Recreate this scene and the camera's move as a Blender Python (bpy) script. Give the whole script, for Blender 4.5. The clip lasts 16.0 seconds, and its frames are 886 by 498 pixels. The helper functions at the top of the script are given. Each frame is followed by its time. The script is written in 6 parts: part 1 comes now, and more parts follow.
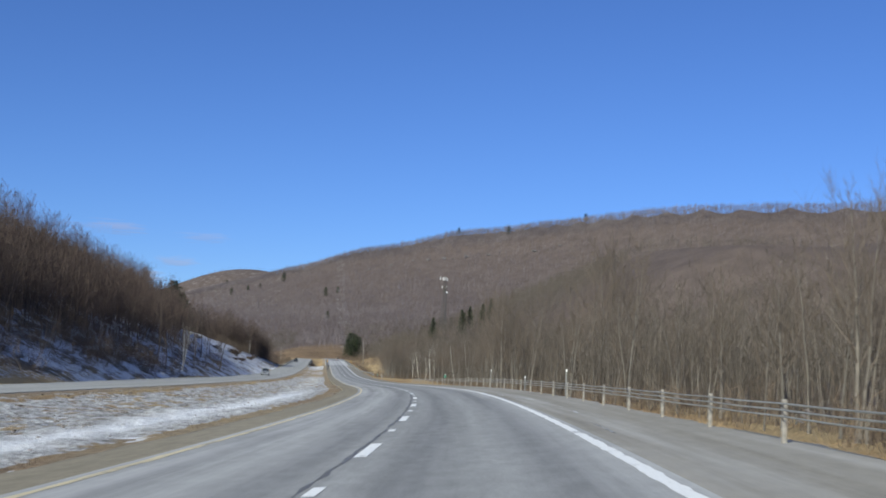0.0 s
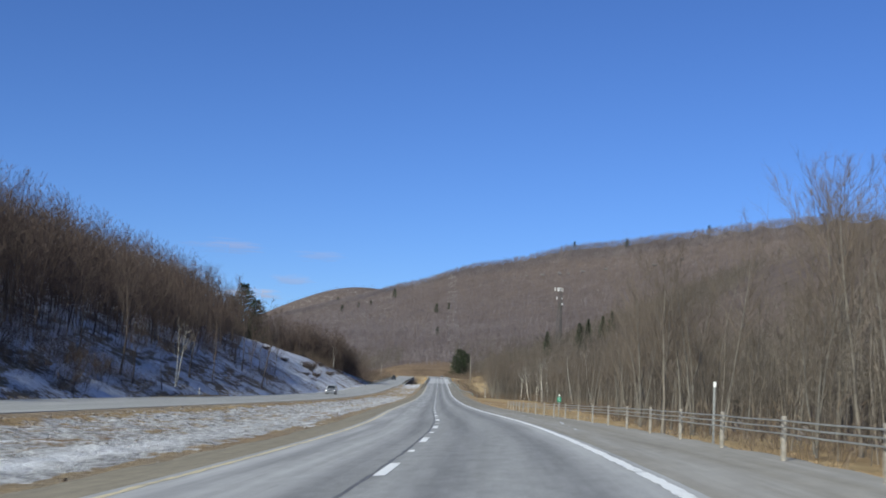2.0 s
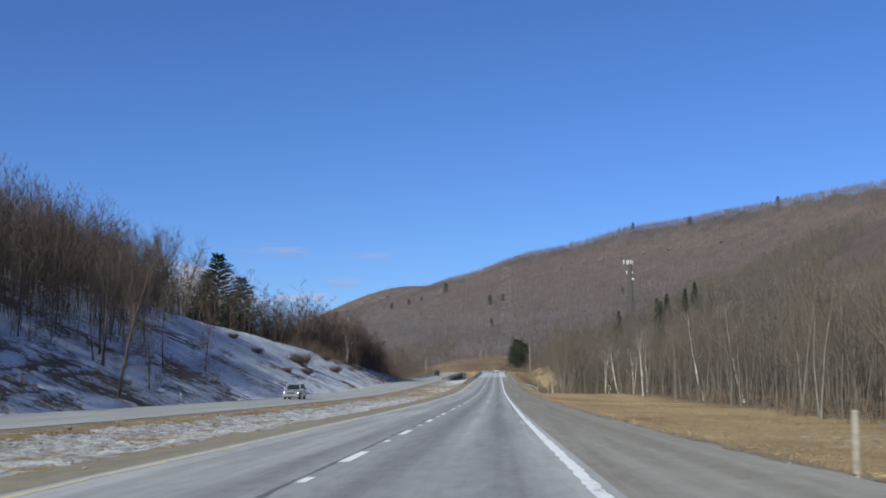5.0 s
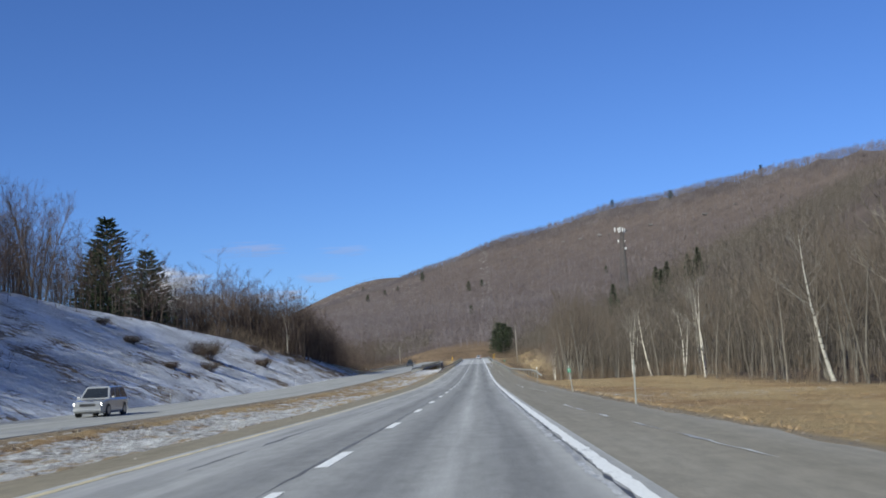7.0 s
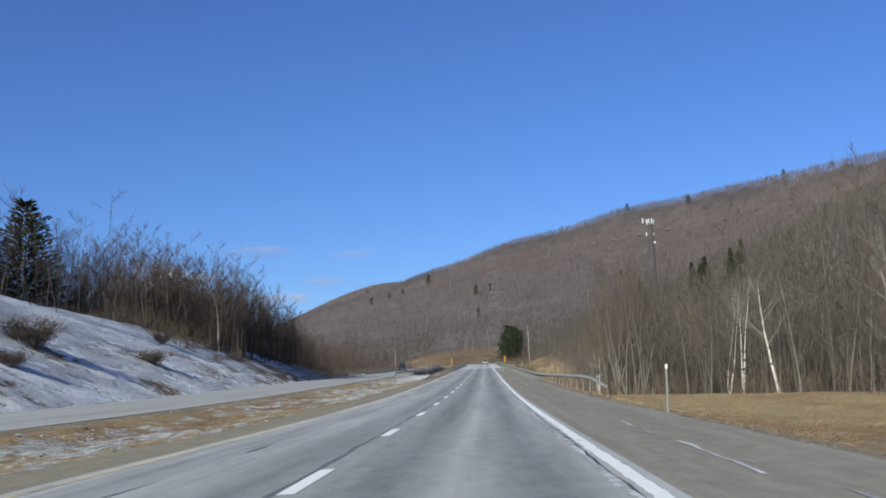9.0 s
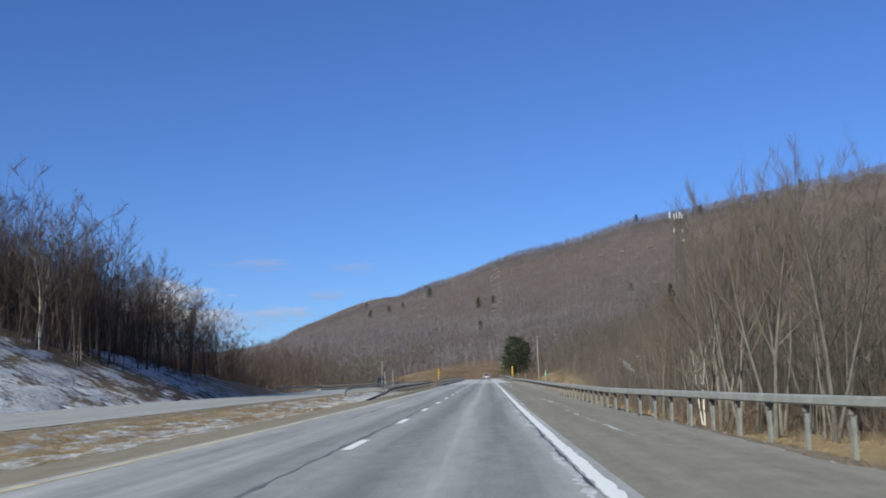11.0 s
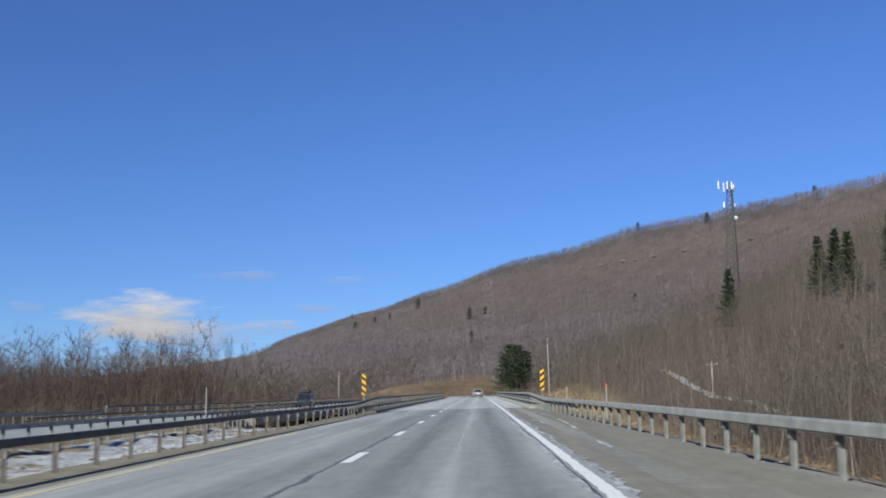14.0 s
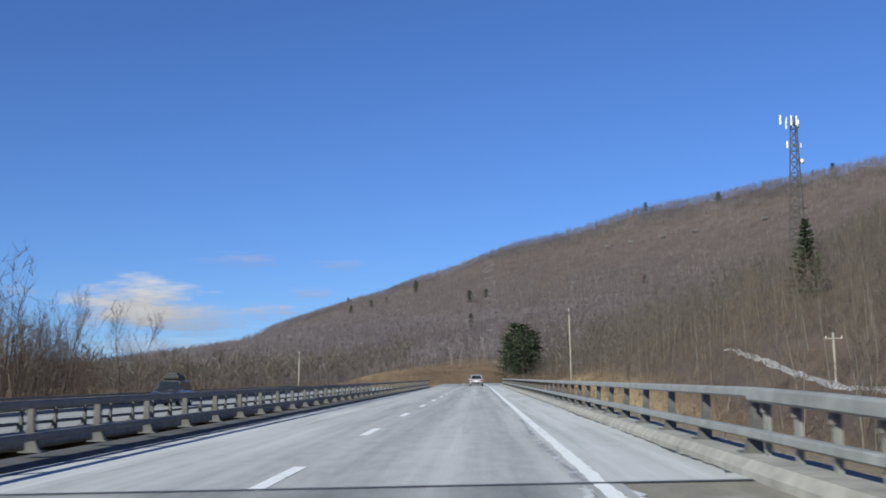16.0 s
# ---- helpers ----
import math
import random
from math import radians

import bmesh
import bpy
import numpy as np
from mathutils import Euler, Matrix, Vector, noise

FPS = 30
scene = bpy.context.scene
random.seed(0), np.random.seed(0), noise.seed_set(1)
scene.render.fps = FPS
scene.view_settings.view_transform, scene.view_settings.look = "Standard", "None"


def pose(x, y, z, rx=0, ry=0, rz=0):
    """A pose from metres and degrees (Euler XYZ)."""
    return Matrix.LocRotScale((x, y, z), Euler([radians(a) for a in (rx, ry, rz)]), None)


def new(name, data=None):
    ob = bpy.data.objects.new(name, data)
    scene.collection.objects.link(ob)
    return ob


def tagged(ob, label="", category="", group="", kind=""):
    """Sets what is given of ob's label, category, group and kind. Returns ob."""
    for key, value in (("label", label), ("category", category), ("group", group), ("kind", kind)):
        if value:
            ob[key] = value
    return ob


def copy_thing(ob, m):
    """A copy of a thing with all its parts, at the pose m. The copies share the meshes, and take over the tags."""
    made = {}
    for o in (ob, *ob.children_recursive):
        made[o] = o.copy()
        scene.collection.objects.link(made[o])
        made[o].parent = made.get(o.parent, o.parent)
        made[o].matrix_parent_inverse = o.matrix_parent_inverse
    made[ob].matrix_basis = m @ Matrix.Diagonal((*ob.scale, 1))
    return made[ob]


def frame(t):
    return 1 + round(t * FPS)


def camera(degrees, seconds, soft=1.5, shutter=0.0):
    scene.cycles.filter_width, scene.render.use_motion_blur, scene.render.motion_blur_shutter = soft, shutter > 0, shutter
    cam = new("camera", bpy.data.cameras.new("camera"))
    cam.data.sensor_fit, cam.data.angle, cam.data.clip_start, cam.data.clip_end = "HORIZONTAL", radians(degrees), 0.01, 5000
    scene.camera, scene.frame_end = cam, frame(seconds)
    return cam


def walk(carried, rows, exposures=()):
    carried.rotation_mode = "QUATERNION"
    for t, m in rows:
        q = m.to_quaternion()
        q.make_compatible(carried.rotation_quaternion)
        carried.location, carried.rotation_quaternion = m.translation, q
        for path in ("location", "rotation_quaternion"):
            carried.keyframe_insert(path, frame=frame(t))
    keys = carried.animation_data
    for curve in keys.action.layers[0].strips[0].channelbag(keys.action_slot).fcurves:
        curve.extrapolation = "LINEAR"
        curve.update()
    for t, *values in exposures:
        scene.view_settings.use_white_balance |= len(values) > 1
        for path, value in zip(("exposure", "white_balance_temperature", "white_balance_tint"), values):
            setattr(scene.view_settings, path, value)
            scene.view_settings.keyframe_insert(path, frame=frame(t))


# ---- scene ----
cam = camera(43.1, 16.0, soft=1.75, shutter=0.15)
EXPOSURE, SKY_STRENGTH = 0.35, 0.07
PATH = [
    (0.0, -8.920, -0.00, 1.125, 96.29, -2.72, -6.13),
    (0.5, -6.861, 15.18, 1.135, 95.83, -2.32, -4.53),
    (1.0, -4.997, 30.37, 1.139, 96.84, -2.59, -2.77),
    (1.5, -3.422, 45.62, 1.131, 96.70, -2.71, -1.22),
    (2.0, -2.151, 60.92, 1.101, 96.98, -3.09, -0.27),
    (2.5, -1.141, 76.26, 1.035, 95.84, -3.95, 0.90),
    (3.0, -0.448, 91.70, 0.926, 95.78, -2.63, 2.00),
    (3.5, -0.097, 107.20, 0.785, 96.45, -1.86, 2.99),
    (4.0, 0.068, 122.68, 0.647, 97.24, -1.95, 2.60),
    (4.5, 0.182, 138.00, 0.508, 97.02, -1.14, 2.68),
    (5.0, 0.208, 153.09, 0.370, 96.80, -0.32, 2.76),
    (5.5, 0.168, 168.05, 0.246, 96.59, 0.49, 2.84),
    (6.0, 0.084, 183.01, 0.144, 96.37, 1.30, 2.92),
    (6.5, -0.023, 198.08, 0.076, 96.15, 2.12, 2.99),
    (7.0, -0.134, 213.24, 0.028, 96.35, 2.52, 1.88),
    (7.5, -0.202, 228.42, -0.012, 96.33, 1.81, 1.84),
    (8.0, -0.264, 243.64, -0.043, 96.61, 1.99, 1.80),
    (8.5, -0.286, 258.88, -0.072, 96.85, 1.15, 2.10),
    (9.0, -0.282, 274.11, -0.069, 96.71, 1.32, 2.18),
    (9.5, -0.226, 289.28, -0.051, 96.92, 1.21, 2.22),
    (10.0, -0.104, 304.39, 0.001, 97.13, 1.11, 2.25),
    (10.5, 0.021, 319.49, 0.098, 97.34, 1.00, 2.28),
    (11.0, 0.091, 334.63, 0.249, 97.54, 0.89, 2.31),
    (11.5, 0.044, 349.86, 0.464, 97.75, 0.78, 2.35),
    (12.0, -0.080, 365.15, 0.714, 99.05, 0.80, 2.59),
    (12.5, -0.088, 380.45, 0.984, 99.04, 0.97, 2.81),
    (13.0, -0.163, 395.77, 1.249, 98.59, 0.24, 2.40),
    (13.5, -0.231, 411.08, 1.552, 97.78, -1.17, 2.37),
    (14.0, -0.158, 426.39, 1.864, 98.35, 0.31, 1.83),
    (14.5, -0.055, 441.70, 2.172, 97.61, 1.46, 1.55),
    (15.0, -0.030, 457.01, 2.462, 98.12, 1.56, 1.58),
    (15.5, -0.041, 472.30, 2.763, 97.92, 0.33, 1.90),
    (16.0, -0.000, 487.60, 3.070, 97.66, 0.14, 1.84),
]

walk(cam, [(r[0], pose(*r[1:])) for r in PATH], [(0.0, EXPOSURE), (16.0, EXPOSURE)])

# world and sun: low winter sun behind on the driver's left
SUN_ELEV, SUN_HEAD = 29.0, (0.58, 0.815)  # the light travels towards this heading
world = bpy.data.worlds.new("world")
scene.world = world
world.use_nodes = True
wn = world.node_tree.nodes
sky = wn.new("ShaderNodeTexSky")
sky.sky_type = "NISHITA"
sky.sun_disc = False
sky.sun_elevation = radians(SUN_ELEV)
sky.sun_rotation = math.atan2(-SUN_HEAD[0], -SUN_HEAD[1])
sky.altitude = 500
sky.air_density, sky.dust_density, sky.ozone_density = 1.0, 0.0, 5.0
wn["Background"].inputs["Strength"].default_value = SKY_STRENGTH
deep = wn.new("ShaderNodeMix")  # the deep blue of a dry winter sky
deep.data_type, deep.blend_type = "RGBA", "MULTIPLY"
deep.inputs[0].default_value = 1.0
deep.inputs[7].default_value = (0.67, 0.89, 1.33, 1)
world.node_tree.links.new(sky.outputs[0], deep.inputs[6])
world.node_tree.links.new(deep.outputs[2], wn["Background"].inputs["Color"])
sun_data = bpy.data.lights.new("sun", "SUN")
sun_data.energy, sun_data.angle, sun_data.color = 4.85, radians(0.53), (0.965, 0.985, 0.865)
sun = new("sun", sun_data)
_e = radians(SUN_ELEV)
_d = Vector((SUN_HEAD[0] * math.cos(_e), SUN_HEAD[1] * math.cos(_e), -math.sin(_e)))
sun.matrix_world = Matrix.Translation((0, 0, 300)) @ _d.to_track_quat("-Z", "Y").to_matrix().to_4x4()

# ---- materials ----


class Nodes:
    """A small writer for node materials."""

    def __init__(self, name, rough=0.8, spec=0.3):
        self.m = bpy.data.materials.new(name)
        self.m.use_nodes = True
        self.t = self.m.node_tree
        self.b = self.t.nodes["Principled BSDF"]
        self.b.inputs["Roughness"].default_value = rough
        self.b.inputs["Specular IOR Level"].default_value = spec

    def n(self, kind, **sets):
        node = self.t.nodes.new(kind)
        for k, v in sets.items():
            if k == "op":
                node.operation = v
            elif k == "blend":
                node.blend_type = v
        return node

    def link(self, a, b):
        self.t.links.new(a, b)

    def noise(self, scale, detail=4, rough=0.6, coords=None, stretch=None):
        node = self.n("ShaderNodeTexNoise")
        node.inputs["Scale"].default_value = scale
        node.inputs["Detail"].default_value = detail
        node.inputs["Roughness"].default_value = rough
        src = coords or self.coords()
        if stretch:
            mp = self.n("ShaderNodeMapping")
            mp.inputs["Scale"].default_value = stretch
            self.link(src, mp.inputs["Vector"])
            src = mp.outputs[0]
        self.link(src, node.inputs["Vector"])
        return node.outputs["Fac"]

    def coords(self):
        return self.n("ShaderNodeNewGeometry").outputs["Position"]

    def objcoords(self):
        return self.n("ShaderNodeTexCoord").outputs["Object"]

    def attr(self, name):
        node = self.n("ShaderNodeAttribute")
        node.attribute_name = name
        return node.outputs["Fac"]

    def ramp(self, fac, stops):
        node = self.n("ShaderNodeValToRGB")
        els = node.color_ramp.elements
        while len(els) < len(stops):
            els.new(0.5)
        for e, (p, c) in zip(els, stops):
            e.position = p
            e.color = (*c, 1) if not isinstance(c, float) else (c, c, c, 1)
        self.link(fac, node.inputs["Fac"])
        return node.outputs["Color"]

    def mix(self, fac, a, b, blend="MIX"):
        node = self.n("ShaderNodeMix")
        node.data_type, node.blend_type = "RGBA", blend
        for k, v in ((0, fac), (6, a), (7, b)):
            sock = node.inputs[k]
            if isinstance(v, (int, float)):
                sock.default_value = v if k == 0 else (v, v, v, 1)
            elif isinstance(v, tuple):
                sock.default_value = (*v, 1)
            else:
                self.link(v, sock)
        return node.outputs[2]

    def math(self, op, a, b=0.0, clamp=False):
        node = self.n("ShaderNodeMath", op=op)
        node.use_clamp = clamp
        for sock, v in zip(node.inputs, (a, b)):
            if isinstance(v, (int, float)):
                sock.default_value = v
            else:
                self.link(v, sock)
        return node.outputs[0]

    def bump(self, height, strength=0.4, dist=0.05):
        node = self.n("ShaderNodeBump")
        node.inputs["Strength"].default_value = strength
        node.inputs["Distance"].default_value = dist
        self.link(height, node.inputs["Height"])
        self.link(node.outputs[0], self.b.inputs["Normal"])

    def color(self, c):
        if isinstance(c, tuple):
            self.b.inputs["Base Color"].default_value = (*c, 1)
        else:
            self.link(c, self.b.inputs["Base Color"])
        return self

    def rnd(self, island=False):
        if island:
            return self.n("ShaderNodeNewGeometry").outputs["Random Per Island"]
        return self.n("ShaderNodeObjectInfo").outputs["Random"]


def simple(name, base, rough=0.7, vary=0.25, scale=6.0, metal=0.0, spec=0.4, bump=0.0, coords="obj", random_tint=0.0):
    s = Nodes(name, rough, spec)
    s.b.inputs["Metallic"].default_value = metal
    co = s.objcoords() if coords == "obj" else s.coords()
    f1 = s.noise(scale, 5, 0.65, co)
    f2 = s.noise(scale * 0.13, 3, 0.5, co)
    dark = tuple(c * (1 - vary) for c in base)
    light = tuple(min(1, c * (1 + vary)) for c in base)
    c1 = s.ramp(f1, [(0.3, dark), (0.7, light)])
    c2 = s.ramp(f2, [(0.35, (0.82, 0.8, 0.78)), (0.65, (1.0, 1.0, 1.0))])
    col = s.mix(0.6, c1, c2, "MULTIPLY")
    if random_tint:
        r = s.ramp(s.rnd(), [(0.0, (1 - random_tint,) * 3), (1.0, (1 + random_tint,) * 3)])
        col = s.mix(1.0, col, r, "MULTIPLY")
    s.color(col)
    if bump:
        s.bump(f1, bump, 0.02)
    return s.m


def asphalt_material(name, base, wheel=0.0, salt=0.0, patches=0.0):
    """Worn asphalt; along-road streaks, wheel paths by the 'lane' attribute, salt haze and dark repairs."""
    s = Nodes(name, 0.92, 0.12)
    co = s.coords()
    sep = s.n("ShaderNodeSeparateXYZ")  # across and along the road, so that streaks follow its curve
    s.link(co, sep.inputs[0])
    lane = s.n("ShaderNodeCombineXYZ")
    s.link(s.math("MULTIPLY", s.attr("across"), 10.0), lane.inputs[0])
    s.link(sep.outputs["Y"], lane.inputs[1])
    fine = s.noise(38.0, 3, 0.7, co)
    co = lane.outputs[0]
    grain = s.noise(3.0, 5, 0.65, co, (1.0, 0.35, 1.0))
    streak = s.noise(1.0, 4, 0.6, co, (2.2, 0.05, 1.0))
    blot = s.noise(0.5, 5, 0.65, co, (1.0, 0.12, 1.0))
    col = s.ramp(fine, [(0.25, tuple(c * 0.72 for c in base)), (0.75, tuple(c * 1.25 for c in base))])
    col = s.mix(0.55, col, s.ramp(grain, [(0.3, 0.7), (0.7, 1.25)]), "MULTIPLY")
    col = s.mix(0.36, col, s.ramp(streak, [(0.3, 0.72), (0.7, 1.3)]), "MULTIPLY")
    if wheel:
        w = s.attr("wheel")
        col = s.mix(s.math("MULTIPLY", w, wheel), col, s.mix(1.0, col, (0.62, 0.62, 0.64), "MULTIPLY"))
    if salt:
        f = s.math("MULTIPLY", s.attr("salt"), s.ramp(s.math("ADD", s.math("MULTIPLY", streak, 0.6), s.math("MULTIPLY", blot, 0.5)), [(0.45, 0.25), (0.72, 1.0)]))
        col = s.mix(s.math("MULTIPLY", f, salt), col, (0.5, 0.5, 0.5))
    if patches:
        cr = s.n("ShaderNodeTexVoronoi")
        cr.feature = "DISTANCE_TO_EDGE"
        cr.inputs["Scale"].default_value = 0.22
        mp = s.n("ShaderNodeMapping")
        mp.inputs["Scale"].default_value = (1.0, 0.6, 1.0)
        s.link(co, mp.inputs["Vector"])
        s.link(mp.outputs[0], cr.inputs["Vector"])
        line = s.ramp(cr.outputs["Distance"], [(0.0, 1.0), (0.006, 1.0), (0.012, 0.0)])
        keep = s.ramp(blot, [(0.5, 0.0), (0.6, 1.0)])
        col = s.mix(s.math("MULTIPLY", s.math("MULTIPLY", line, keep), patches), col, (0.025, 0.025, 0.027))
    s.color(col)
    s.bump(fine, 0.35, 0.01)
    return s.m


def paint_material(name, base, worn=0.5, under=(0.16, 0.16, 0.165)):
    """Road paint, scraped by ploughs so that the asphalt shows in places."""
    s = Nodes(name, 0.6, 0.4)
    co = s.coords()
    a = s.noise(5.0, 6, 0.75, co, (1.0, 0.5, 1.0))
    b = s.noise(0.35, 3, 0.6, co)
    lim = s.math("ADD", s.math("MULTIPLY", a, 0.7), s.math("MULTIPLY", b, 0.5))
    f = s.ramp(lim, [(worn - 0.06, 1.0), (worn + 0.1, 0.0)])
    tint = s.ramp(s.noise(20.0, 3, 0.6, co), [(0.3, tuple(c * 0.8 for c in base)), (0.7, base)])
    s.color(s.mix(f, tint, under))
    return s.m


ASPHALT = asphalt_material("asphalt", (0.262, 0.264, 0.262), wheel=0.85, salt=0.6)
SHOULDER = asphalt_material("shoulder_asphalt", (0.215, 0.196, 0.162), salt=0.5)
SHOULDER_LEFT = asphalt_material("dusty_shoulder", (0.225, 0.198, 0.148), salt=0.3)
DECK = asphalt_material("deck_concrete", (0.34, 0.34, 0.335), wheel=0.5, salt=0.85)
OPPOSITE = asphalt_material("opposite_asphalt", (0.285, 0.285, 0.272), wheel=0.6, salt=0.5)
WHITE_PAINT = paint_material("white_paint", (0.82, 0.82, 0.80), 0.43)
YELLOW_PAINT = paint_material("yellow_paint", (0.60, 0.51, 0.32), 0.50, (0.24, 0.21, 0.16))
SALT_CRUST = paint_material("salt_crust", (0.62, 0.62, 0.61), 0.60, (0.24, 0.24, 0.24))
SEAM = simple("worn_seam", (0.13, 0.13, 0.131), 0.7, 0.35, 5.0, coords="world")
TAR = simple("tar", (0.06, 0.06, 0.062), 0.6, 0.3, 9.0)


def ground_material():
    """Frozen roadside ground: straw grass, leaf litter, old snow, gravel verge, chosen by attributes and broken up by noise."""
    s = Nodes("ground", 0.95, 0.1)
    co = s.coords()
    fine = s.noise(5.0, 6, 0.75, co)
    mid = s.noise(0.5, 5, 0.7, co)
    big = s.noise(0.06, 4, 0.6, co)
    straw = s.ramp(fine, [(0.25, (0.25, 0.18, 0.10)), (0.5, (0.39, 0.295, 0.165)), (0.75, (0.49, 0.385, 0.235))])
    straw = s.mix(s.ramp(s.noise(0.11, 5, 0.65, co, (1.0, 0.35, 1.0)), [(0.46, 0.0), (0.62, 0.7)]), straw, (0.25, 0.155, 0.085))
    straw = s.mix(0.6, straw, s.ramp(mid, [(0.3, (0.74, 0.71, 0.66)), (0.65, (1.08, 1.05, 1.0))]), "MULTIPLY")
    litter = s.ramp(fine, [(0.25, (0.055, 0.044, 0.04)), (0.55, (0.125, 0.104, 0.094)), (0.8, (0.20, 0.172, 0.152))])
    litter = s.mix(0.7, litter, s.ramp(big, [(0.3, (0.6, 0.55, 0.55)), (0.7, (1.15, 1.05, 1.0))]), "MULTIPLY")
    gravel = s.ramp(fine, [(0.3, (0.16, 0.13, 0.10)), (0.7, (0.36, 0.31, 0.25))])
    rust = s.ramp(s.math("ADD", s.math("MULTIPLY", mid, 0.5), s.math("MULTIPLY", big, 0.5)), [(0.35, (0.10, 0.07, 0.045)), (0.65, (0.27, 0.185, 0.115))])
    col = s.mix(s.attr("grass"), litter, straw)
    col = s.mix(s.attr("rust"), col, rust)
    col = s.mix(s.attr("gravel"), col, gravel)
    snow_noise = s.math("ADD", s.math("MULTIPLY", s.noise(1.7, 6, 0.8, co, (0.9, 1.0, 1.6)), 0.62), s.math("ADD", s.math("MULTIPLY", fine, 0.22), s.math("MULTIPLY", big, 0.3)))
    lim = s.math("SUBTRACT", s.math("ADD", s.attr("snow"), snow_noise), 1.06)
    f = s.ramp(s.math("ADD", s.math("MULTIPLY", lim, 5.0), 0.5), [(0.3, 0.0), (0.7, 1.0)])
    snow = s.ramp(s.noise(2.0, 4, 0.6, co), [(0.3, (0.62, 0.64, 0.68)), (0.7, (0.86, 0.87, 0.89))])
    grime = s.ramp(s.noise(2.6, 6, 0.8, co), [(0.38, (0.16, 0.14, 0.12)), (0.62, (0.80, 0.79, 0.77))])
    snow = s.mix(s.attr("dirt"), snow, s.mix(1.0, snow, grime, "MULTIPLY"))
    col = s.mix(f, col, snow)
    s.color(col)
    s.bump(s.math("ADD", fine, s.math("MULTIPLY", mid, 2.0)), 0.8, 0.25)
    return s.m


GROUND = ground_material()


def bark_material(name, dark, light, scale=3.0, patch=None):
    s = Nodes(name, 0.9, 0.15)
    co = s.coords()
    f = s.noise(scale, 5, 0.7, co, (3.0, 3.0, 0.6))
    col = s.ramp(f, [(0.3, dark), (0.7, light)])
    if patch:
        g = s.noise(1.4, 3, 0.6, co, (1.0, 1.0, 3.0))
        col = s.mix(s.ramp(g, [(0.55, 0.0), (0.62, 1.0)]), col, patch)
    r = s.ramp(s.rnd(), [(0.0, (0.75, 0.75, 0.75)), (1.0, (1.2, 1.15, 1.1))])
    col = s.mix(1.0, col, r, "MULTIPLY")
    s.color(col)
    return s.m


BARK = bark_material("grey_bark", (0.08, 0.073, 0.065), (0.20, 0.186, 0.166))
TWIG = bark_material("twig_bark", (0.085, 0.069, 0.058), (0.155, 0.13, 0.108))
DARK_BARK = bark_material("dark_bark", (0.045, 0.037, 0.032), (0.13, 0.106, 0.09))
DARK_TWIG = bark_material("dark_twig", (0.05, 0.039, 0.033), (0.125, 0.10, 0.085))
PALE_TWIG = bark_material("pale_birch_limbs", (0.12, 0.108, 0.095), (0.33, 0.31, 0.28))
BIRCH = bark_material("pale_birch_bark", (0.42, 0.40, 0.36), (0.68, 0.66, 0.61), 2.0, (0.08, 0.07, 0.06))


def stuff_material(name, stops, clump=0.0):
    """Colour by piece, varied in wide patches and, with clump, from plant to plant."""
    s = Nodes(name, 0.95, 0.05)
    col = s.ramp(s.rnd(True), stops)
    col = s.mix(0.7, col, s.ramp(s.noise(0.012, 4, 0.6, s.coords()), [(0.3, (0.74, 0.68, 0.70)), (0.7, (1.2, 1.13, 1.08))]), "MULTIPLY")
    if clump:
        col = s.mix(0.75, col, s.ramp(s.noise(clump, 3, 0.6, s.coords()), [(0.32, (0.66, 0.63, 0.62)), (0.68, (1.28, 1.22, 1.16))]), "MULTIPLY")
    s.color(col)
    return s.m


# mauve-grey bare wood, the blue of distance haze mixed into its base colour
HAZED_WOOD = stuff_material("hazed_far_wood", [(0.0, (0.142, 0.131, 0.142)), (0.6, (0.175, 0.163, 0.175)), (1.0, (0.205, 0.192, 0.203))], 0.055)
NEAR_WOOD = stuff_material("near_bare_wood", [(0.0, (0.062, 0.057, 0.05)), (0.7, (0.115, 0.107, 0.093)), (1.0, (0.215, 0.205, 0.185))], 0.3)
BUSH = stuff_material("bush_twigs", [(0.0, (0.05, 0.04, 0.034)), (0.6, (0.10, 0.078, 0.062)), (1.0, (0.17, 0.135, 0.105))])
# darker copy of the near wood, the left hill's shade put into the colour
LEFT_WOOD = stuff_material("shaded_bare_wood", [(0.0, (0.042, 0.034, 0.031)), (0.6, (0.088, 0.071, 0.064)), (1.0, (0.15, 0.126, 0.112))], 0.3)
BRUSH = stuff_material("brush", [(0.0, (0.075, 0.06, 0.048)), (0.5, (0.138, 0.112, 0.086)), (1.0, (0.21, 0.178, 0.138))], 0.25)
NEEDLES = stuff_material("conifer_needles", [(0.0, (0.025, 0.04, 0.027)), (0.6, (0.05, 0.072, 0.045)), (1.0, (0.09, 0.105, 0.062))], 0.5)
STRAW = stuff_material("dry_grass", [(0.0, (0.19, 0.135, 0.08)), (0.5, (0.335, 0.255, 0.15)), (1.0, (0.45, 0.36, 0.23))], 0.12)
GALV = simple("galvanised_steel", (0.27, 0.275, 0.265), 0.6, 0.25, 3.0, 0.2)
# darker copy of the galvanised steel, shade put into the colour
SHADED_GALV = simple("shaded_galvanised_steel", (0.155, 0.155, 0.15), 0.75, 0.25, 3.0, 0.1)
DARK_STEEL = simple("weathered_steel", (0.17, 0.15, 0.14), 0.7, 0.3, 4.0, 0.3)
TOWER_STEEL = simple("dull_tower_steel", (0.085, 0.08, 0.078), 0.75, 0.3, 1.0, 0.1)
WEATHERED_WOOD = simple("weathered_wood", (0.29, 0.265, 0.23), 0.85, 0.3, 9.0)
KERB = simple("stained_kerb_concrete", (0.29, 0.28, 0.255), 0.9, 0.3, 2.0, bump=0.3)
